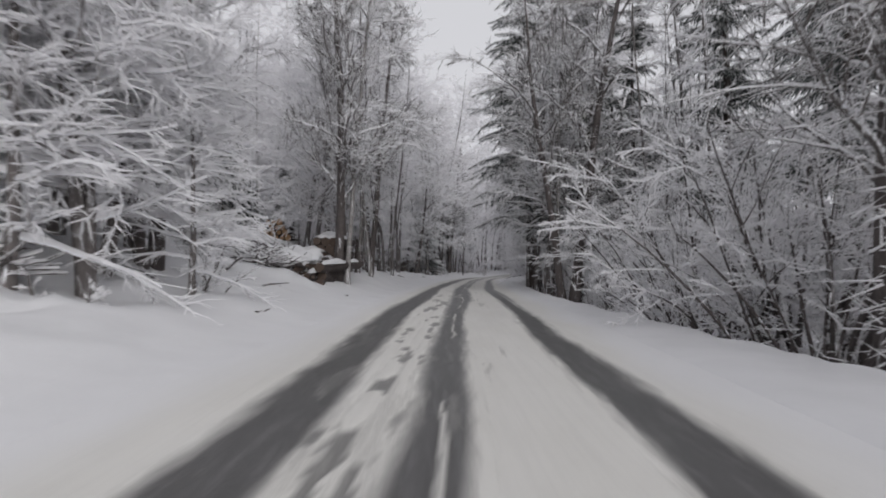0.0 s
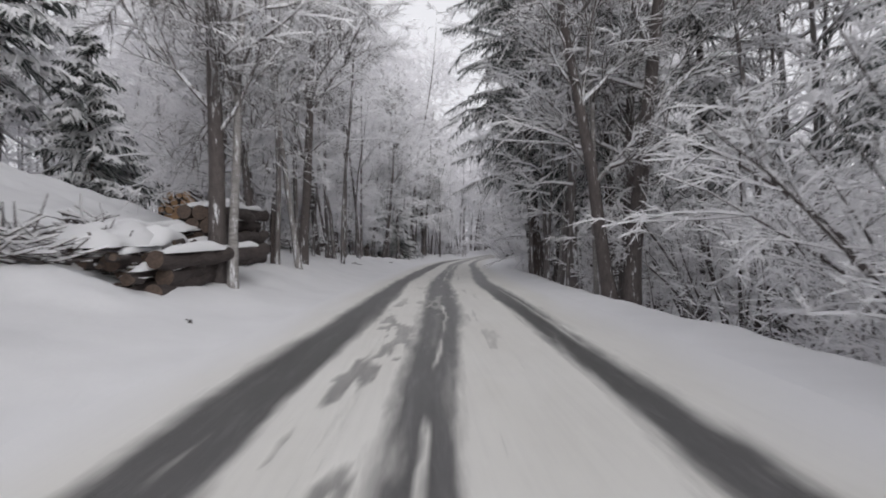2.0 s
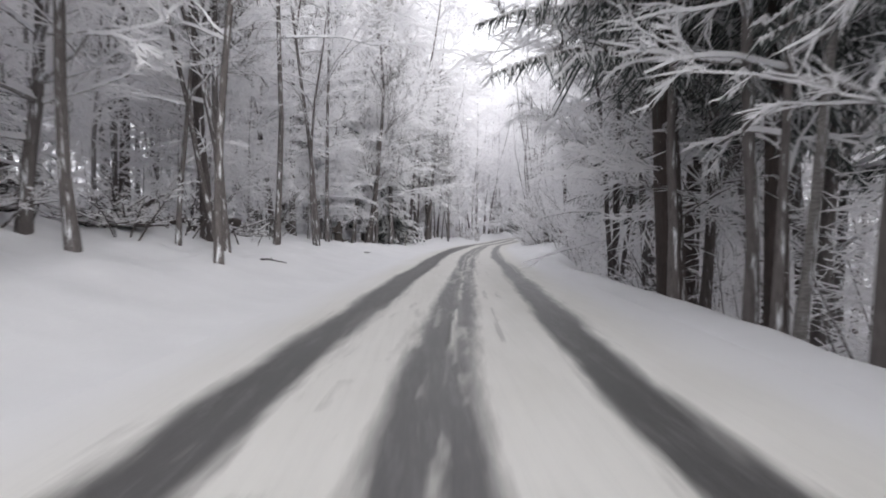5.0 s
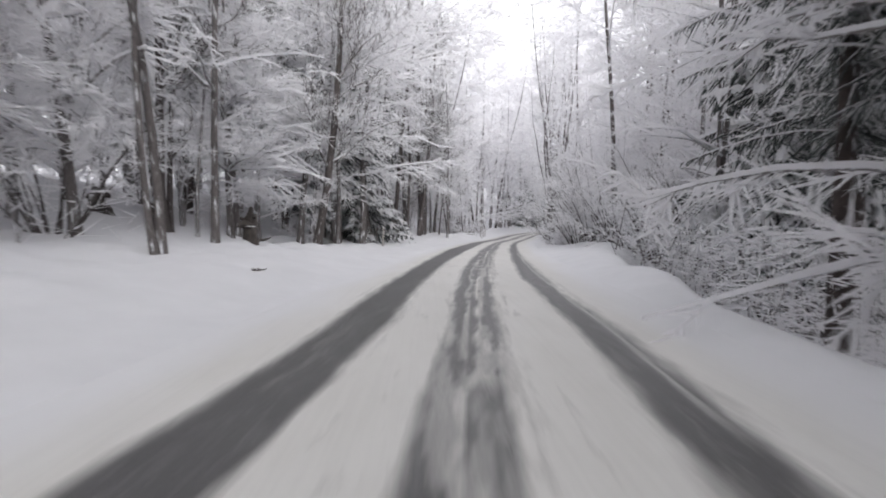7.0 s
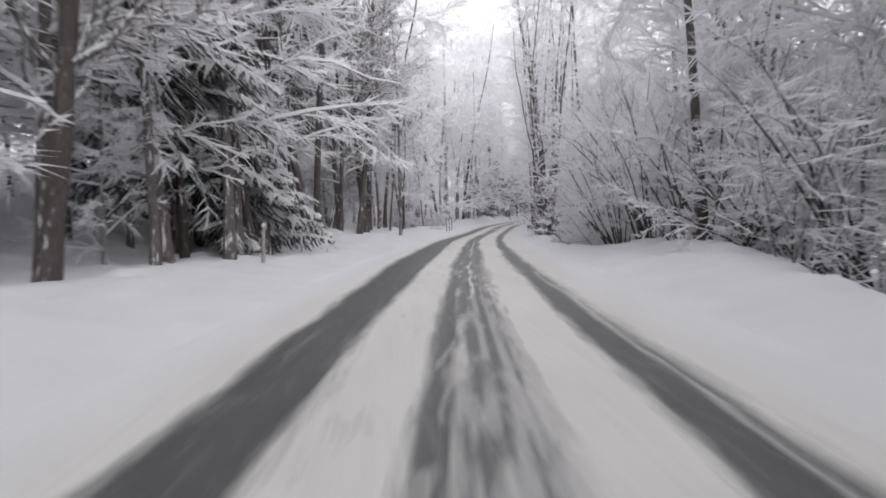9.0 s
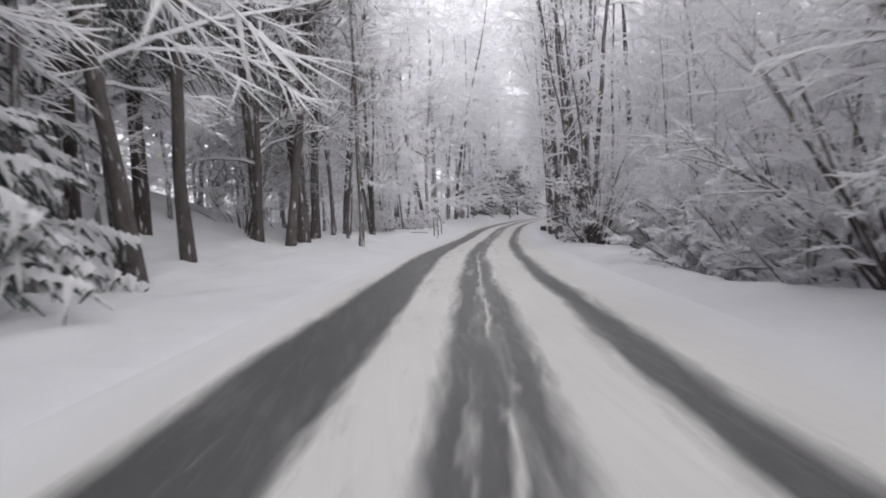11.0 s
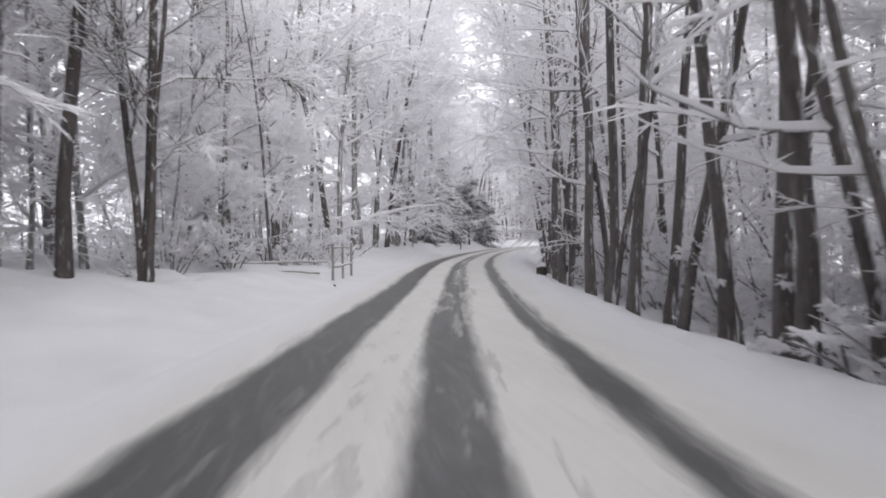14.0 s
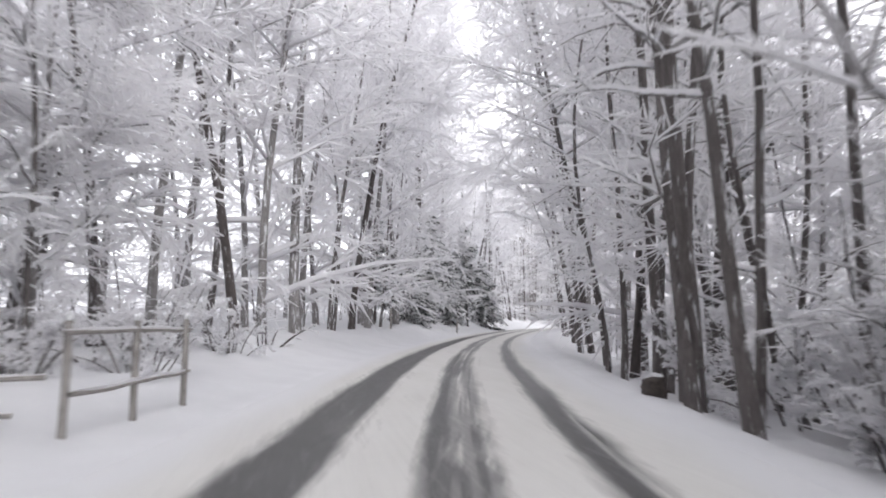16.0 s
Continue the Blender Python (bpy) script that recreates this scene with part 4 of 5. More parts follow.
# verge on the hill side
row("rich", [(-5.9, 30.7, 0.75, 4), (-5.4, 34.6, 0.95, 1), (-9.5, 61.8, 1.0, 0), (-6.3, 104.7, 0.85, 4), (-7.4, 98.8, 1.1, 0), (-6.9, 95.8, 1.15, 1), (-7.9, 93.8, 1.25, 0), (-8.5, 6.5, 0.9, 8), (-9.2, 16.4, 0.95, 6), (-7.5, 46.5, 0.9, 0)])
row("birch", [(-4.85, 25.5, 1.3, 1), (-4.9, 32.2, 1.1, 0), (4.5, 29.3, 1.2, 3), (4.6, 36.4, 0.9, 2)])
row("pole", [(-5.5, 31.5, 1.3, 3), (-7.6, 36.5, 1.2, 0), (-8.6, 38.0, 1.2, 0), (-5.0, 41.0, 1.25, 0), (-7.0, 43.5, 1.2, 0), (-6.6, 45.0, 1.1, 0), (-9.3, 50.0, 1.2, 0), (-10.5, 47.0, 1.2, 2), (-7.2, 59.8, 1.2, 1), (-7.3, 82.2, 1.2, 0), (-8.3, 82.8, 1.1, 0), (-8.0, 99.4, 1.3, 0), (-7.2, 100.9, 1.3, 0), (-6.0, 98.9, 1.1, -3), (-4.9, 96.7, 1.1, 2)])
row("pole", [(-6.4, 100.8, 0.6, 8), (-6.0, 112.2, 1.0, 9), (-7.4, 112.0, 1.0, 6), (-8.6, 114.5, 1.0, 5), (-6.8, 115.2, 1.0, 7), (-9.5, 116, 1.1, 4)])
row("hazel", [(-9.4, 96.2, 0.6, 14), (-10, 52, 0.7, 0), (-9, 56, 0.7, 0)])
row("spruce", [(-10.5, 75.0, 0.9, 0), (-12.5, 79.0, 1.0, 0), (-9.5, 80.5, 0.85, 0), (-9.0, 86.0, 0.9, 0), (-9.6, 90.0, 1.1, 0), (-13, 70, 1.0, 0)])
row("tiered", [(-7.0, 9.6, 0.95, -2), (-6.6, 11.2, 1.1, 0), (-7.4, 12.8, 1.3, 3), (-8.2, 10.3, 1.3, 4), (-9.7, 11.8, 1.35, 0), (-9.4, 7.6, 1.2, 5), (-5.7, 13.0, 0.6, 0), (-9.8, 14.5, 1.3, 0), (-8.4, 15.6, 1.2, 3)])
row("layered", [(-8.2, 33.4, 1.3, 2), (-9.4, 36.0, 1.4, 2), (-8.0, 39.6, 1.2, 2), (-8.9, 56.6, 1.2, 2), (-9.2, 65.6, 1.2, 2)])
row("layered", [(-11.2, 14.0, 1.4, 2), (-8.9, 11.4, 1.2, 5), (-12.8, 17.0, 1.3, 0), (-16.0, 25.0, 1.2, 0)])
row("layered", [(-9.3, 18.2, 1.4, 2), (-10.8, 19.6, 1.4, 0)])
row("arch", [(5.6, 162.0, 1.2, -5), (5.8, 170.0, 1.2, -5), (5.6, 178.0, 1.2, -6), (6.0, 187.0, 1.2, -6), (-5.8, 173.0, 1.2, 6), (-5.6, 180.0, 1.2, 6), (-6.0, 188.0, 1.2, 6), (5.5, 151.0, 1.15, -5)])
row("tall", [(6.4, 101.0, 1.2, 0), (6.6, 106.8, 1.2, -2), (7.4, 109.5, 1.2, 0), (6.4, 112.0, 1.2, 1), (6.8, 115.0, 1.2, 0), (6.0, 117.5, 1.2, 0)])
row("bush", [(5.6, 96.0, 0.9, 0), (6.3, 98.6, 1.0, 0), (5.8, 101.6, 0.9, 0), (6.6, 103.6, 1.1, 0), (5.9, 106.2, 0.9, 0), (6.9, 108.0, 1.2, 0), (5.8, 110.4, 0.9, 0), (6.6, 113.4, 1.1, 0), (6.0, 116.0, 1.0, 0), (7.6, 100.2, 1.3, 0), (7.8, 105.2, 1.3, 0), (8.0, 111.4, 1.3, 0)])
row("hazel", [(6.8, 108.2, 0.8, -3), (7.6, 101.4, 0.8, -3), (6.9, 112.8, 0.8, -3)])
row("layered", [(-8.6, 115.6, 1.1, 3), (-7.8, 118.6, 1.1, 2), (-9.8, 112.6, 1.2, 0)])
row("shrub", [(-8.2, 38.6, 1.1, 0), (-9.4, 41.0, 1.2, 0), (-7.8, 42.6, 1.0, 0), (-10.6, 38.8, 1.2, 0), (-9.0, 44.2, 1.2, 0), (-11.5, 43.8, 1.2, 0), (-8.8, 47.6, 1.1, 0)])
row("dense", [(-18.5, 25.2, 1.0, 0), (-20.0, 28.4, 1.2, 0), (-20.0, 32.2, 1.2, 0), (-21.5, 24.0, 1.2, 0)])
row("young", [(-14.8, 48, 0.8, 0)])
row("shrub", [(-5.9, 14.0, 0.9, 0), (-6.8, 16.0, 0.8, 0), (-7.5, 18.5, 0.9, 0), (-6.2, 9.8, 0.8, 0), (-7.6, 45, 0.8, 0), (-6.9, 48, 0.7, 0), (-8, 109.5, 0.8, 0), (-7, 111, 0.7, 0), (-6.6, 113.5, 0.8, 0), (-6.2, 116, 0.8, 0), (-7.0, 118, 0.9, 0), (-6.0, 120, 0.8, 0), (-5.6, 122.5, 0.8, 0), (-6.9, 106, 0.7, 0)])
# dark young spruces at the bend
row("dense", [(-7.4, 142.5, 0.75, 0), (-6.2, 146.5, 0.8, 3), (-5.4, 150.0, 0.95, -3), (-5.2, 153.5, 0.8, 2), (-4.4, 157.5, 1.05, 0), (-4.2, 163.8, 1.0, 3)])
row("dense", [(10.8, 62.4, 1.7, 0), (12.2, 66.2, 1.8, 0), (12.6, 59.5, 1.7, 0)])
row("mid", [(-6.2, 139.5, 0.7, 2), (-7.4, 146.0, 0.8, 0), (-5.6, 159.0, 0.9, 0)])

# belts of trees farther from the road: kind, number, nearest and farthest offset, from and to along the road
BELTS = [
    ("mid", 13, -8.5, -6.6, 36, 106), ("mid", 11, 5.8, 8.5, 40, 125), ("rich", 3, -12, -8.5, 0, 100), ("mid", 9, -16, -9, -4, 120), ("pole", 10, -15, -8, 36, 112), ("far", 18, -23, -13, -4, 170),
    ("rich", 3, 7, 11, 0, 100), ("mid", 14, 7, 15, -4, 120), ("pole", 10, 6, 13, 0, 112), ("far", 26, 12.5, 23, -4, 170),
    ("far", 16, -30, -21, 8, 46), ("rime", 26, -24, -12, 44, 135), ("rime", 12, 11, 20, 66, 130), ("rime", 10, -26, -15, 26, 60), ("far", 40, -15, -5.5, 124, 220), ("far", 34, 5.5, 15, 124, 220), ("far", 16, -9.0, -6.0, 123, 160), ("far", 10, 5.6, 8.5, 116, 165),
]
for kind, count, u0, u1, y0, y1 in BELTS:
    made, tries = 0, 0
    while made < count and tries < count * 30:
        tries += 1
        u, y = pick.uniform(u0, u1), pick.uniform(y0, y1)
        x = u + float(road_x(y))
        if (-21 < u < -6 and 14 < y < 38) or (-15 < u < -6 and 37 < y < 47) or (-9.2 < u < -4 and 46 < y < 55) or (-13 < u < -4 and 84 < y < 116) or (-13 < u < -5 and 54 < y < 73) or (0 < u < 9.5 and 52 < y < 116) or (0 < u < 10 and 0 < y < 38):
            continue
        if all((x - a) ** 2 + (y - b) ** 2 > 1.3 for a, b in taken):
            taken.append((x, y))
            stand(kind, x, y, pick.uniform(0.85, 1.15) * (1.2 if abs(u) < 9 else 1), None, (pick.uniform(-3, 3), pick.uniform(-3, 3)))
            made += 1


def thicket(name, seed, count, u0, u1, y0, y1, top, label, skip=None):
    """Snowy brushwood and saplings too far and too many to tell apart."""
    rng = np.random.default_rng(seed)
    u, y = rng.uniform(u0, u1, count), rng.uniform(y0, y1, count)
    if skip:
        keep = (y < skip[0]) | (y > skip[1])
        u, y = u[keep], y[keep]
        count = len(u)
    z = rng.uniform(0, 1, count) ** 1.2 * top
    x = u + road_x(y)
    p0 = np.stack([x, y, ground_z(x, y) + z], 1)
    a = rng.uniform(0, 6.283, count)
    ln = rng.uniform(0.5, 1.0, count) * (0.8 + 0.1 * top)
    el = rng.normal(0.25, 0.35, count)
    p1 = p0 + np.stack([np.cos(a) * np.cos(el), np.sin(a) * np.cos(el), np.sin(el)], 1) * ln[:, None]
    r = rng.uniform(0.4, 1.0, count) * (0.018 + 0.0025 * top)
    v1, f1 = spike_mesh(p0, p1, r * 1.25, r * 1.8)
    m = count // 60
    q0 = np.stack([x[:m], y[:m], ground_z(x[:m], y[:m]) - 0.2], 1)
    q1 = q0 + np.stack([rng.normal(0, 0.6, m), rng.normal(0, 0.6, m), rng.uniform(0.5, 1, m) * top], 1)
    rr = rng.uniform(0.4, 1.0, m) * (0.015 + 0.005 * top)
    v2, f2 = stick_mesh(q0, q1, rr, rr * 0.4, 5)
    f2 = np.concatenate([f2[:, [0, 1, 2]], f2[:, [0, 2, 3]]])
    v, f = join_arrays([(v1, f1), (v2, f2)])
    # Stems take the bark that has haze in its colour.
    ob = new(name, mesh_from(name, v, f, [SNOW_TWIG, BARK_FROST_HAZE], np.concatenate([np.zeros(2 * count, int), np.ones(len(f2), int)]), smooth=False))
    return tagged(ob, label, "thicket", kind="stuff")


thicket("thicket", 201, 14000, -27, -12.5, -6, 150, 5, "dense snowy brushwood deep in the wood", (14, 38))
thicket("thicket", 209, 9000, -36, -22, 8, 46, 14, "dense snowy brushwood deep in the wood")
thicket("thicket", 202, 26000, 17, 31, -6, 150, 14, "dense snowy brushwood down the wooded slope")
thicket("thicket", 203, 5000, -14, -7.5, 48, 122, 2.5, "low snowy undergrowth on the bank", (58, 104))
thicket("thicket", 204, 16000, 5.6, 12, 4, 70, 3.2, "low snowy undergrowth below the road")
thicket("thicket", 206, 6000, 6.0, 13, 70, 125, 3.0, "low snowy undergrowth below the road")
thicket("thicket", 207, 9000, -24, -8.5, 112, 205, 5.0, "snowy undergrowth in the far wood")
thicket("thicket", 208, 9000, 6, 22, 118, 205, 5.0, "snowy undergrowth in the far wood")
thicket("thicket", 210, 8000, -42, -27, 48, 112, 16, "dense snowy brushwood deep in the wood")
thicket("thicket", 205, 34000, -26, 26, 192, 236, 24, "hazy white wood beyond the bend")

# ---- timber, fence, stumps and litter ----


def lumpy(v, amount, seed):
    """Pushes points about a little, by place."""
    n = fbm(v[:, 0] * 3.1 + seed, v[:, 1] * 3.1 + v[:, 2] * 2.3, seed, 3) - 0.5
    m = fbm(v[:, 2] * 3.7 + seed, v[:, 0] * 2.9 - v[:, 1] * 2.1, seed + 9, 3) - 0.5
    return v + np.stack([n, m, (n + m) * 0.5], 1) * amount


def log_mesh(seed, length, r0, r1, end, bent=0.03):
    """A felled log along y with its cut ends: bark and wood in two slots."""
    rng = np.random.default_rng(seed)
    k, n = 12, 9
    pts = np.stack([rng.normal(0, bent, n + 1), np.linspace(0, length, n + 1), rng.normal(0, bent, n + 1)], 1)
    v, f = tube(pts, np.linspace(r0, r1, n + 1) * rng.uniform(0.96, 1.04, n + 1), k)
    bm = bmesh.new()
    vs = [bm.verts.new(p) for p in v]
    for q in f:
        bm.faces.new([vs[i] for i in q])
    for ring in (vs[:k], vs[-k:]):
        face = bm.faces.new(ring)
        face.material_index = 1
        bmesh.ops.inset_region(bm, faces=[face], thickness=0.02, depth=0.006)
        face.material_index = 1
    bmesh.ops.recalc_face_normals(bm, faces=bm.faces)
    me = bpy.data.meshes.new("log")
    bm.to_mesh(me)
    bm.free()
    me.materials.append(LOG_BARK)
    me.materials.append(end)
    return me


def snow_slab(length, width, height, seed):
    """A rounded, uneven cushion of snow along y."""
    nu, ny = 9, max(6, int(length / 0.25))
    a = np.linspace(0, np.pi, nu)
    y = np.linspace(0, 1, ny)
    A, Yg = np.meshgrid(a, y)
    end = np.sqrt(np.clip(1 - (2 * Yg - 1) ** 8, 0, 1))
    wob = np.clip((fbm(Yg * length * 0.8 + seed, A * 0.3, seed, 4) - 0.35) * 3.4, 0, 1.2) * (0.8 + 0.4 * fbm(Yg * length * 3.0, A * 1.5, seed + 4, 3))
    v = np.stack([-np.cos(A) * width * (0.8 + 0.2 * end) * (0.4 + 0.6 * wob), Yg * length, np.sin(A) * height * end * wob], -1).reshape(-1, 3)
    return mesh_from("snow_cap", v, grid_faces(nu, ny), [SNOW])


LOGS = [log_mesh(301, 4.3, 0.19, 0.17, OLD_END), log_mesh(302, 4.24, 0.18, 0.16, OLD_END), log_mesh(303, 4.36, 0.20, 0.18, OLD_END), log_mesh(304, 3.6, 0.13, 0.10, OLD_END, 0.05)]
SHORT = [log_mesh(311, 2.2, 0.19, 0.18, CUT_WOOD), log_mesh(312, 2.2, 0.15, 0.14, CUT_WOOD), log_mesh(313, 2.2, 0.22, 0.20, CUT_WOOD)]
CAPS = [snow_slab(4.0, 0.2, 0.17, 5), snow_slab(3.4, 0.19, 0.14, 8), snow_slab(2.0, 0.19, 0.12, 11), snow_slab(2.6, 0.075, 0.07, 14)]


def lay_log(mesh, m, label, group, cap=None):
    ob = new("log", mesh)
    ob.matrix_basis = m
    if cap is not None:
        c = part("snow_cap", cap[0], ob, "thick white snow")
        # the cushion lies on the upper side, whatever way the log is rolled
        c.matrix_basis = pose(0, 0.08, cap[1])
    return tagged(ob, label, "log", group)


DARK_LOG = "dark-barked felled log in a roadside timber stack"
rng_pile = random.Random(8)
# neat stack along the verge, four courses high
y0 = 26.9
for course in range(5):
    for deep in range(3):
        u = -5.75 - deep * 0.37 - (0.18 if course % 2 else 0)
        x = u + float(road_x(y0))
        base = float(ground_z(-6.2 + float(road_x(28.5)), 28.5)) - 0.3
        top = course == 4 or (course == 3 and deep == 0)
        lay_log(LOGS[(course * 2 + deep) % 3], pose(x, y0 + rng_pile.uniform(-0.06, 0.06), base + 0.17 + course * 0.33, 2.2, 0, -2.7 + rng_pile.uniform(-1, 1)),
                DARK_LOG, "stacked logs", (CAPS[0], 0.14) if top else None)
# stake that holds its far end
stake = new("stake", mesh_from("stake", *tube(np.array([(0, 0, -0.4), (0.01, 0, 0.4), (0.0, 0.02, 1.1), (0.03, 0.03, 1.75), (0.03, 0.03, 1.8)]), [0.075, 0.075, 0.07, 0.062, 0.02], 9), [LOG_BARK]))
sx = -5.62 + float(road_x(31.45))
stake.matrix_basis = pose(sx, 31.45, float(ground_z(sx, 31.45)), 2, 1)
tagged(stake, "upright dark stake at the end of the timber stack", "stake")
# slipped logs before it
for i in range(15):
    course = i // 5
    u = -5.3 - 0.42 * (i % 5) - rng_pile.uniform(0, 0.15)
    y = 22.6 + rng_pile.uniform(-0.3, 0.5) + 0.3 * course
    x = u + float(road_x(y))
    lay_log(LOGS[(1, 3, 0, 3, 2)[i % 5]], pose(x, y, float(ground_z(x, y + 1.2)) - 0.1 + course * 0.3, rng_pile.uniform(0, 6), 0, rng_pile.uniform(-18, 10)),
            DARK_LOG if i % 3 else "dark weathered log slipped from the timber stack", "stacked logs", (CAPS[i % 2], 0.12) if i > 4 or i % 5 > 1 else None)
# thin poles thrown over the stack
POLES = [log_mesh(321, 3.4, 0.06, 0.035, OLD_END, 0.06), log_mesh(322, 2.8, 0.05, 0.03, OLD_END, 0.06)]
for i in range(18):
    y = rng_pile.uniform(21.8, 26.0)
    u = -5.2 - rng_pile.uniform(0.0, 2.4)
    x = u + float(road_x(y))
    lay_log(POLES[i % 2], pose(x, y, float(ground_z(x, y)) + rng_pile.uniform(0.15, 0.85), rng_pile.uniform(-5, 8), 0, rng_pile.uniform(-8, 40)), "thin dark pole lying across the timber stack", "thin poles", (CAPS[3], 0.03))
# drifts of snow lying on the stack
for u, y, up, wide, high, s in ((-6.35, 25.2, 0.95, 0.75, 0.5, 21), (-7.3, 23.2, 0.62, 0.8, 0.4, 24), (-8.1, 25.6, 0.7, 0.8, 0.5, 27), (-6.5, 22.6, 0.62, 0.7, 0.4, 33), (-5.9, 23.4, 0.72, 0.5, 0.32, 36), (-7.9, 21.6, 0.35, 0.8, 0.4, 39), (-6.3, 28.0, 1.5, 0.6, 0.3, 42), (-6.4, 29.2, 1.5, 0.6, 0.28, 45)):
    x = u + float(road_x(y))
    drift = new("snow_drift", snow_slab(2.3, wide, high, s))
    drift.matrix_basis = pose(x, y, float(ground_z(-6.2 + float(road_x(y)), y)) + up, 4, 0, 6)
    tagged(drift, "rounded drift of white snow lying on the timber stack", "snow drift", "snow drifts")
# fresh, pale logs farther up the slope, cut ends to the road
u0, yp = -13.8, 43.5
xp = u0 + float(road_x(yp))
bz = float(ground_z(xp, yp)) + 0.05
for course in range(4):
    for i in range(6 - course):
        m = pose(xp - 1.1 + i * 0.42 + course * 0.21, yp + rng_pile.uniform(-0.12, 0.12), bz + 0.18 + course * 0.36, 0, 0, rng_pile.uniform(-3, 3))
        lay_log(SHORT[(i + course) % 3], m, "fresh short log with an orange cut end", "pale stacked logs", (CAPS[2], 0.14) if course == 3 or i in (0, 5 - course) else None)
for u, y, turn in ((-10.3, 42.6, 35), (-11.4, 41.0, 70), (-9.2, 47.5, -60), (-12.0, 45.2, 80)):
    x = u + float(road_x(y))
    lay_log(SHORT[1], pose(x, y, float(ground_z(x, y)) + 0.12, 0, 0, turn), "single short log half sunk in snow with an orange end", "pale stacked logs", (CAPS[2], 0.10))


def brush_heap(u, y, wide, high, seed):
    rng = np.random.default_rng(seed)
    n = 420
    a, r = rng.uniform(0, 6.283, n), np.sqrt(rng.uniform(0, 1, n)) * wide
    p0 = np.stack([np.cos(a) * r, np.sin(a) * r * 0.7, rng.uniform(0, 1, n) * high * (1 - (r / wide) ** 2) + 0.05], 1)
    d = rng.normal(0, 1, (n, 3)) * (1, 1, 0.3)
    d[:, 2] = np.abs(d[:, 2])
    p1 = p0 + d / np.linalg.norm(d, axis=1, keepdims=True) * rng.uniform(0.3, 0.9, n)[:, None]
    rad = rng.uniform(0.008, 0.03, n)
    v1, f1 = stick_mesh(p0, p1, rad, rad * 0.5, 4)
    ob = new("brush_heap")
    x = u + float(road_x(y))
    ob.matrix_basis = pose(x, y, float(ground_z(x, y)) - 0.18)
    tagged(part("brushwood", mesh_from("brushwood", v1, f1, [BARK]), ob), kind="stuff")
    k = rng.uniform(size=n) < 0.62
    v2, f2 = ridge_mesh(p0[k], p1[k], rad[k] * 1.3, rad[k] * 0.8, rad[k] * 2 + 0.03, rad[k] + 0.02)
    tagged(part("snow_cover", mesh_from("snow_cover", v2, f2, [SNOW_TWIG], smooth=False), ob), kind="stuff")
    return tagged(ob, "heap of dark cut brushwood under patches of snow", "brush heap", "brush heaps")


for u, y, w, h, s in ((-9.4, 20.6, 1.1, 0.6, 401), (-7.2, 21.5, 1.0, 0.7, 402), (-7.9, 9.8, 0.9, 0.7, 404), (-8.4, 50.0, 1.0, 0.5, 405), (-6.6, 24.0, 0.8, 0.8, 406), (-7.6, 24.6, 1.2, 1.0, 409), (-9.6, 39.6, 1.4, 0.7, 410), (-11.2, 41.8, 1.3, 0.7, 411), (-8.6, 43.2, 1.0, 0.5, 412)):
    brush_heap(u, y, w, h, s)


def stump(u, y, height, r_base, r_top, lean, seed, label):
    """An old stump, wider at its ragged head, with roots and a snow cap."""
    rng = np.random.default_rng(seed)
    n, k = 12, 16
    t = np.linspace(0, 1, n)
    cut = r_top < r_base
    rad = r_base + (r_top * (1.0 if cut else 0.62) - r_base) * t**1.5
    rad[0] *= 1.5
    rad[-1] *= 0.3
    pts = np.stack([lean * t**1.3, 0 * t, t * height * (1.0 if cut else 0.8) - 0.15], 1)
    v, f = tube(pts, rad, k)
    v = lumpy(lumpy(v, 0.9 * r_top, seed) * 2.6, 1.2 * r_top, seed + 3) / 2.6
    ob = new("stump")
    x = u + float(road_x(y))
    ob.matrix_basis = pose(x, y, float(ground_z(x, y)))
    part("stem", mesh_from("stem", v, f, [STUMP_EARTH]), ob)
    for i in range(4 if cut else 9):
        a = rng.uniform(0, 6.28)
        top = i > 3
        s0 = (lean * 0.8, 0, height * rng.uniform(0.42, 0.66)) if top else (0, 0, 0.12)
        rp = wander(rng, s0, (math.cos(a), math.sin(a), rng.uniform(0.1, 0.9) if top else -0.5), rng.uniform(0.3, 0.5) * (r_top / 0.34 if top else 1), 5, 0.22)
        rv, rf = tube(rp, np.linspace(0.16 if top else 0.07, 0.05 if top else 0.012, 6), 7)
        part("root", mesh_from("root", lumpy(rv, 0.12, seed + i), rf, [STUMP_EARTH]), ob)
    for i in range(1 if cut else 3):
        cap = snow_slab(r_top * (1.5 if cut else 0.8), r_top * (0.7 if cut else 0.3), 0.14 if cut else 0.07, seed + i)
        c = part("snow_cap", cap, ob, "white snow")
        c.matrix_basis = pose(lean + (0 if cut else rng.uniform(-0.3, 0.3) * r_top), -r_top * (0.75 if cut else rng.uniform(0.0, 0.8)), height * (0.92 if cut else rng.uniform(0.5, 0.68)) - 0.14, 0, 0, 0 if cut else rng.uniform(-40, 40))
    return tagged(ob, label, "stump", "old stumps")


STUMP = "dark ragged tree stump leaning out of deep snow"
stump(-7.1, 62.6, 1.25, 0.17, 0.44, -0.3, 517, STUMP)
stump(-9.4, 61.2, 1.1, 0.2, 0.33, -0.1, 502, STUMP)
stump(-11.3, 61.6, 1.1, 0.18, 0.34, -0.35, 503, STUMP)
stump(3.55, 113.4, 0.5, 0.2, 0.19, 0.0, 504, "short cut stump with a round cap of snow")


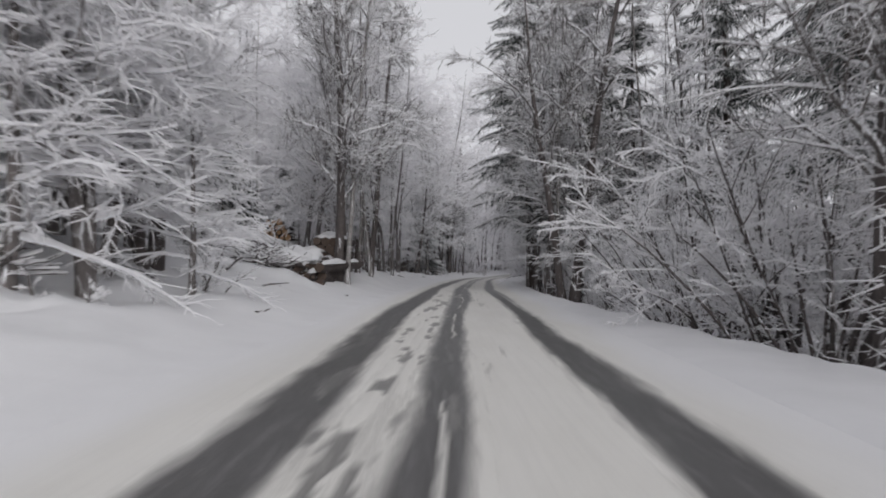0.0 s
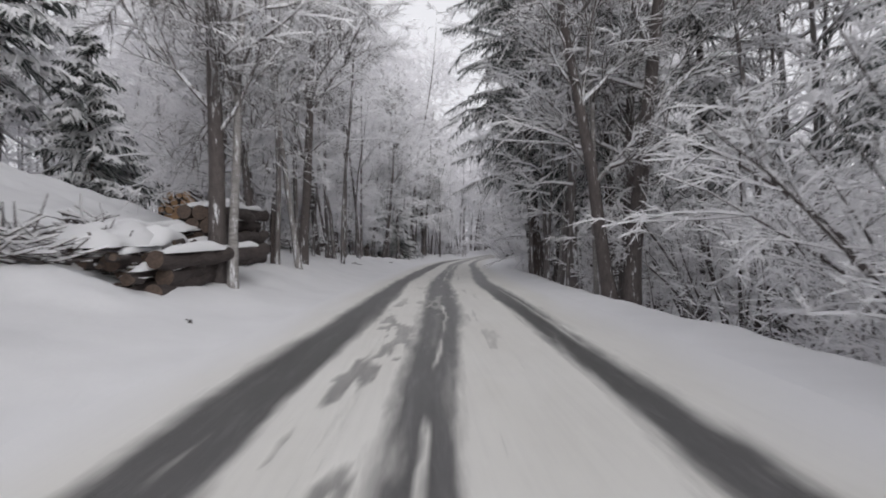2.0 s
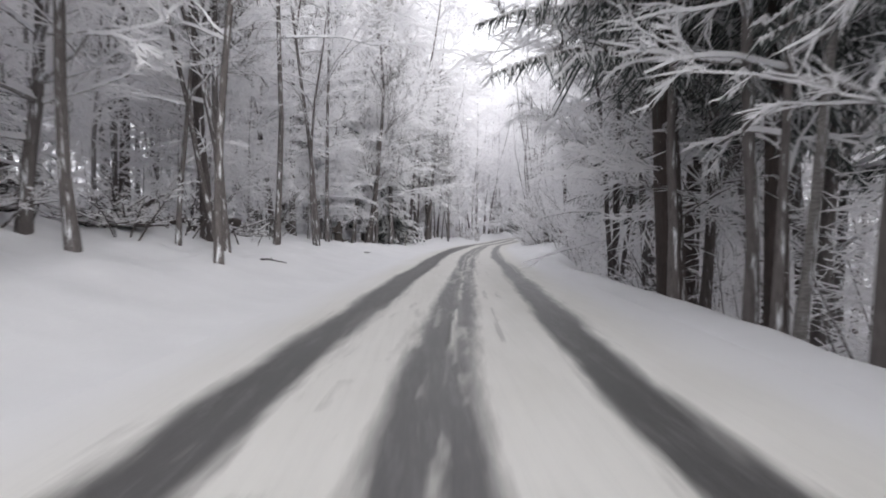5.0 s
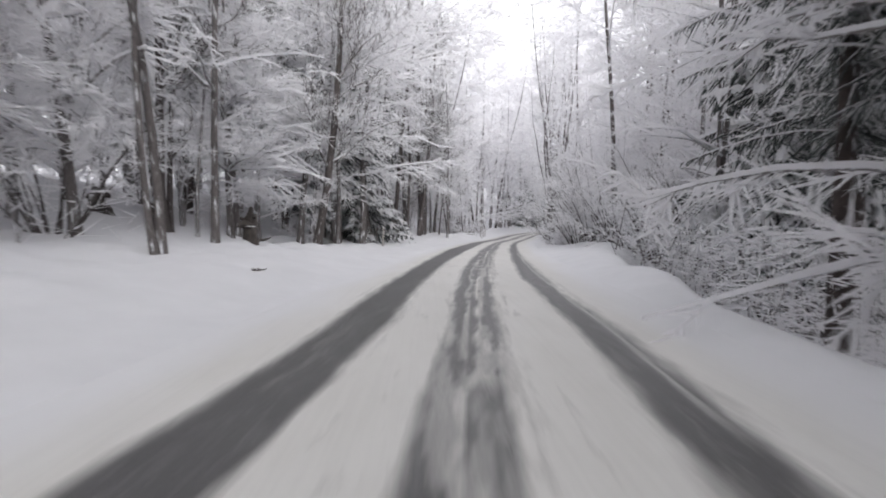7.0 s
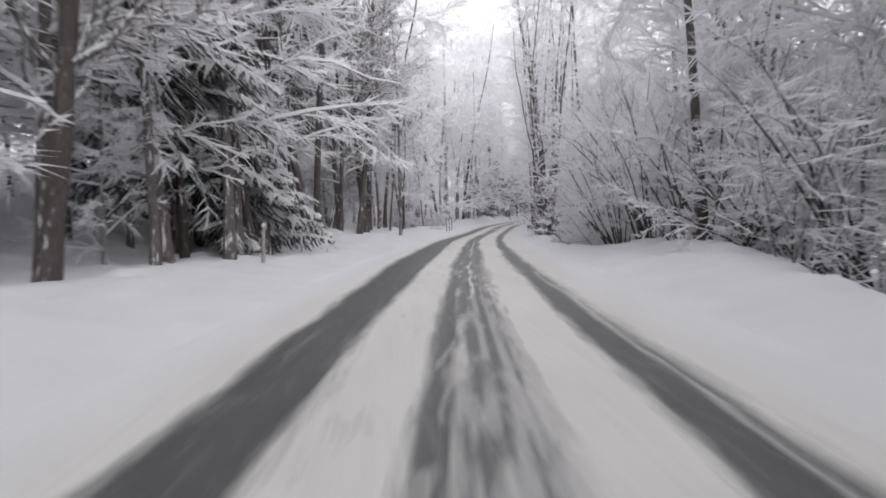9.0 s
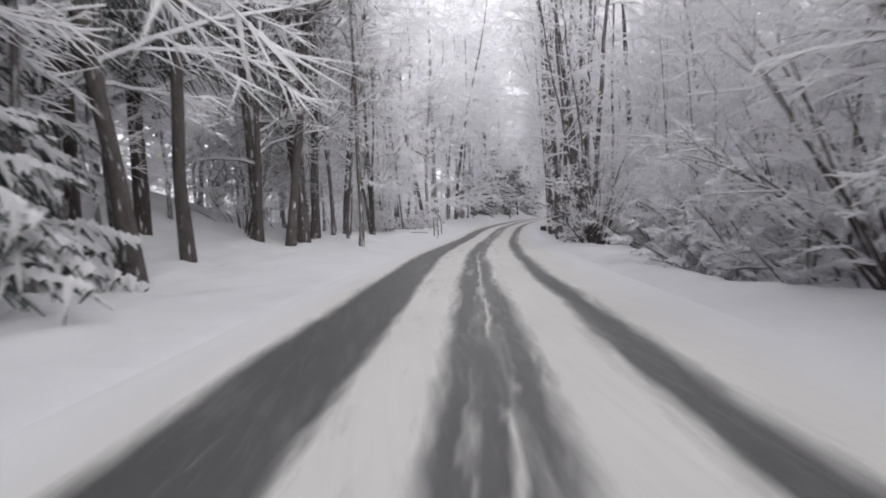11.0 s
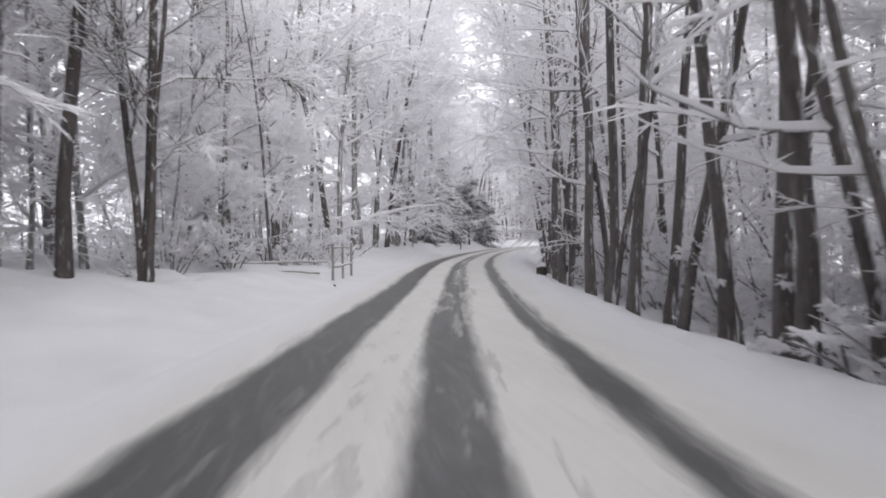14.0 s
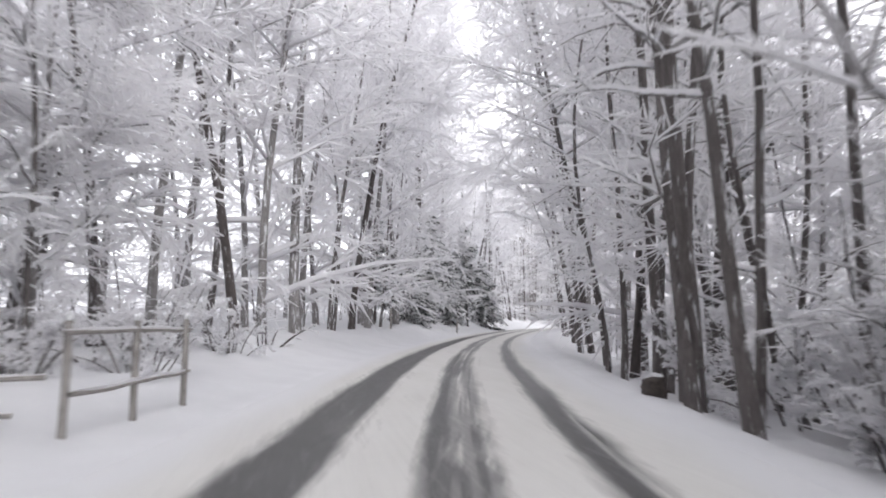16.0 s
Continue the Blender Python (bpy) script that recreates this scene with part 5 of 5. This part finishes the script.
def fence():
    """Three posts with two rails, and a broken rail running on low."""
    ob = new("fence")
    spots = [(-3.78, 111.0), (-3.68, 112.1), (-3.6, 113.2)]
    bases = []
    for u, y in spots:
        x = u + float(road_x(y))
        bases.append(np.array([x, y, float(ground_z(x, y))]))
    ob.matrix_basis = pose(*bases[0])
    rng = np.random.default_rng(9)
    for b in bases:
        p = b - bases[0]
        v, f = tube(np.array([p + (0, 0, z) for z in (-0.3, 0.0, 0.5, 1.0, 1.14, 1.17)]), [0.042, 0.042, 0.04, 0.039, 0.037, 0.01], 9)
        post = part("post", mesh_from("post", lumpy(v, 0.015, 3), f, [FENCE_WOOD]), ob)
        sv, sf = tube(np.array([p + (0, 0, z) for z in (1.15, 1.18, 1.22, 1.245)]), [0.042, 0.046, 0.036, 0.008], 9)
        part("snow_cap", mesh_from("snow_cap", sv, sf, [SNOW]), post)
    ends = [(bases[0] + (0.02, -0.15, 1.04), bases[2] + (0.02, 0.2, 1.0)), (bases[0] + (0.06, -0.05, 0.42), bases[2] + (0.05, 0.1, 0.44)), (bases[0] + (-0.15, -0.05, 0.6), bases[0] + (-3.3, -0.9, 0.62)), (bases[0] + (-0.4, -0.1, 0.25), bases[0] + (-2.6, -0.5, 0.42))]
    for a, b in ends:
        pts = np.linspace(a, b, 8) - bases[0] + rng.normal(0, 0.008, (8, 3))
        v, f = tube(pts, np.linspace(0.028, 0.023, 8), 8)
        rail = part("rail", mesh_from("rail", v, f, [FENCE_WOOD]), ob)
        sv, sf = tube(pts + (0, 0, 0.026), [0.006, 0.026, 0.022, 0.027, 0.021, 0.026, 0.024, 0.006], 8)
        part("snow_cover", mesh_from("snow_cover", sv, sf, [SNOW_TWIG]), rail)
    return tagged(ob, "weathered wooden post-and-rail fence topped with snow", "fence")


fence()


def marker_post(u, y, high, lean):
    ob = new("wooden_post")
    x = u + float(road_x(y))
    ob.matrix_basis = pose(x, y, float(ground_z(x, y)), 0, lean)
    v, f = tube(np.array([(0, 0, z) for z in (-0.3, 0, 0.4 * high, 0.9 * high, high)]), [0.06, 0.058, 0.055, 0.05, 0.02], 8)
    part("post", mesh_from("post", lumpy(v, 0.02, 5), f, [FENCE_WOOD]), ob)
    sv, sf = tube(np.array([(0, 0, high - 0.03), (0, 0, high + 0.03), (0, 0, high + 0.07)]), [0.055, 0.05, 0.01], 8)
    part("snow_cap", mesh_from("snow_cap", sv, sf, [SNOW]), ob)
    return tagged(ob, "short grey wooden post standing in roadside snow", "post", "wooden posts")


for u, y, h, lean in ((-5.4, 75.0, 1.0, 3), (-5.2, 138.0, 1.2, 0), (-3.6, 150.0, 1.0, 2)):
    marker_post(u, y, h, lean)

# twigs and bits of bark lying on the snow
for u, y, ln, turn, s in ((-4.6, 5.2, 0.35, 20, 601), (-4.2, 12.6, 0.5, 70, 602), (-3.9, 20.8, 0.4, 100, 603), (-5.0, 43.6, 0.9, 60, 604), (-4.4, 55.0, 0.3, 30, 605), (-3.3, 108.9, 0.3, 80, 608), (-5.6, 17.2, 0.8, 40, 609)):
    rng = np.random.default_rng(s)
    x = u + float(road_x(y))
    ob = new("fallen_twig")
    ob.matrix_basis = pose(x, y, float(ground_z(x, y)) + 0.012, 0, 0, turn)
    v, f = tube(wander(rng, (0, 0, 0), (1, 0, 0.0), ln, 6, 0.12), np.linspace(0.028, 0.01, 7), 7)
    part("stem", mesh_from("stem", v, f, [BARK]), ob)
    v, f = tube(wander(rng, (ln * 0.4, 0, 0.02), (0.7, 0.6, 0.02), ln * 0.5, 4, 0.12), np.linspace(0.014, 0.006, 5), 6)
    part("side_twig", mesh_from("side_twig", v, f, [BARK]), ob)
    tagged(ob, "dark broken twig lying on the snow", "twig", "fallen twigs")
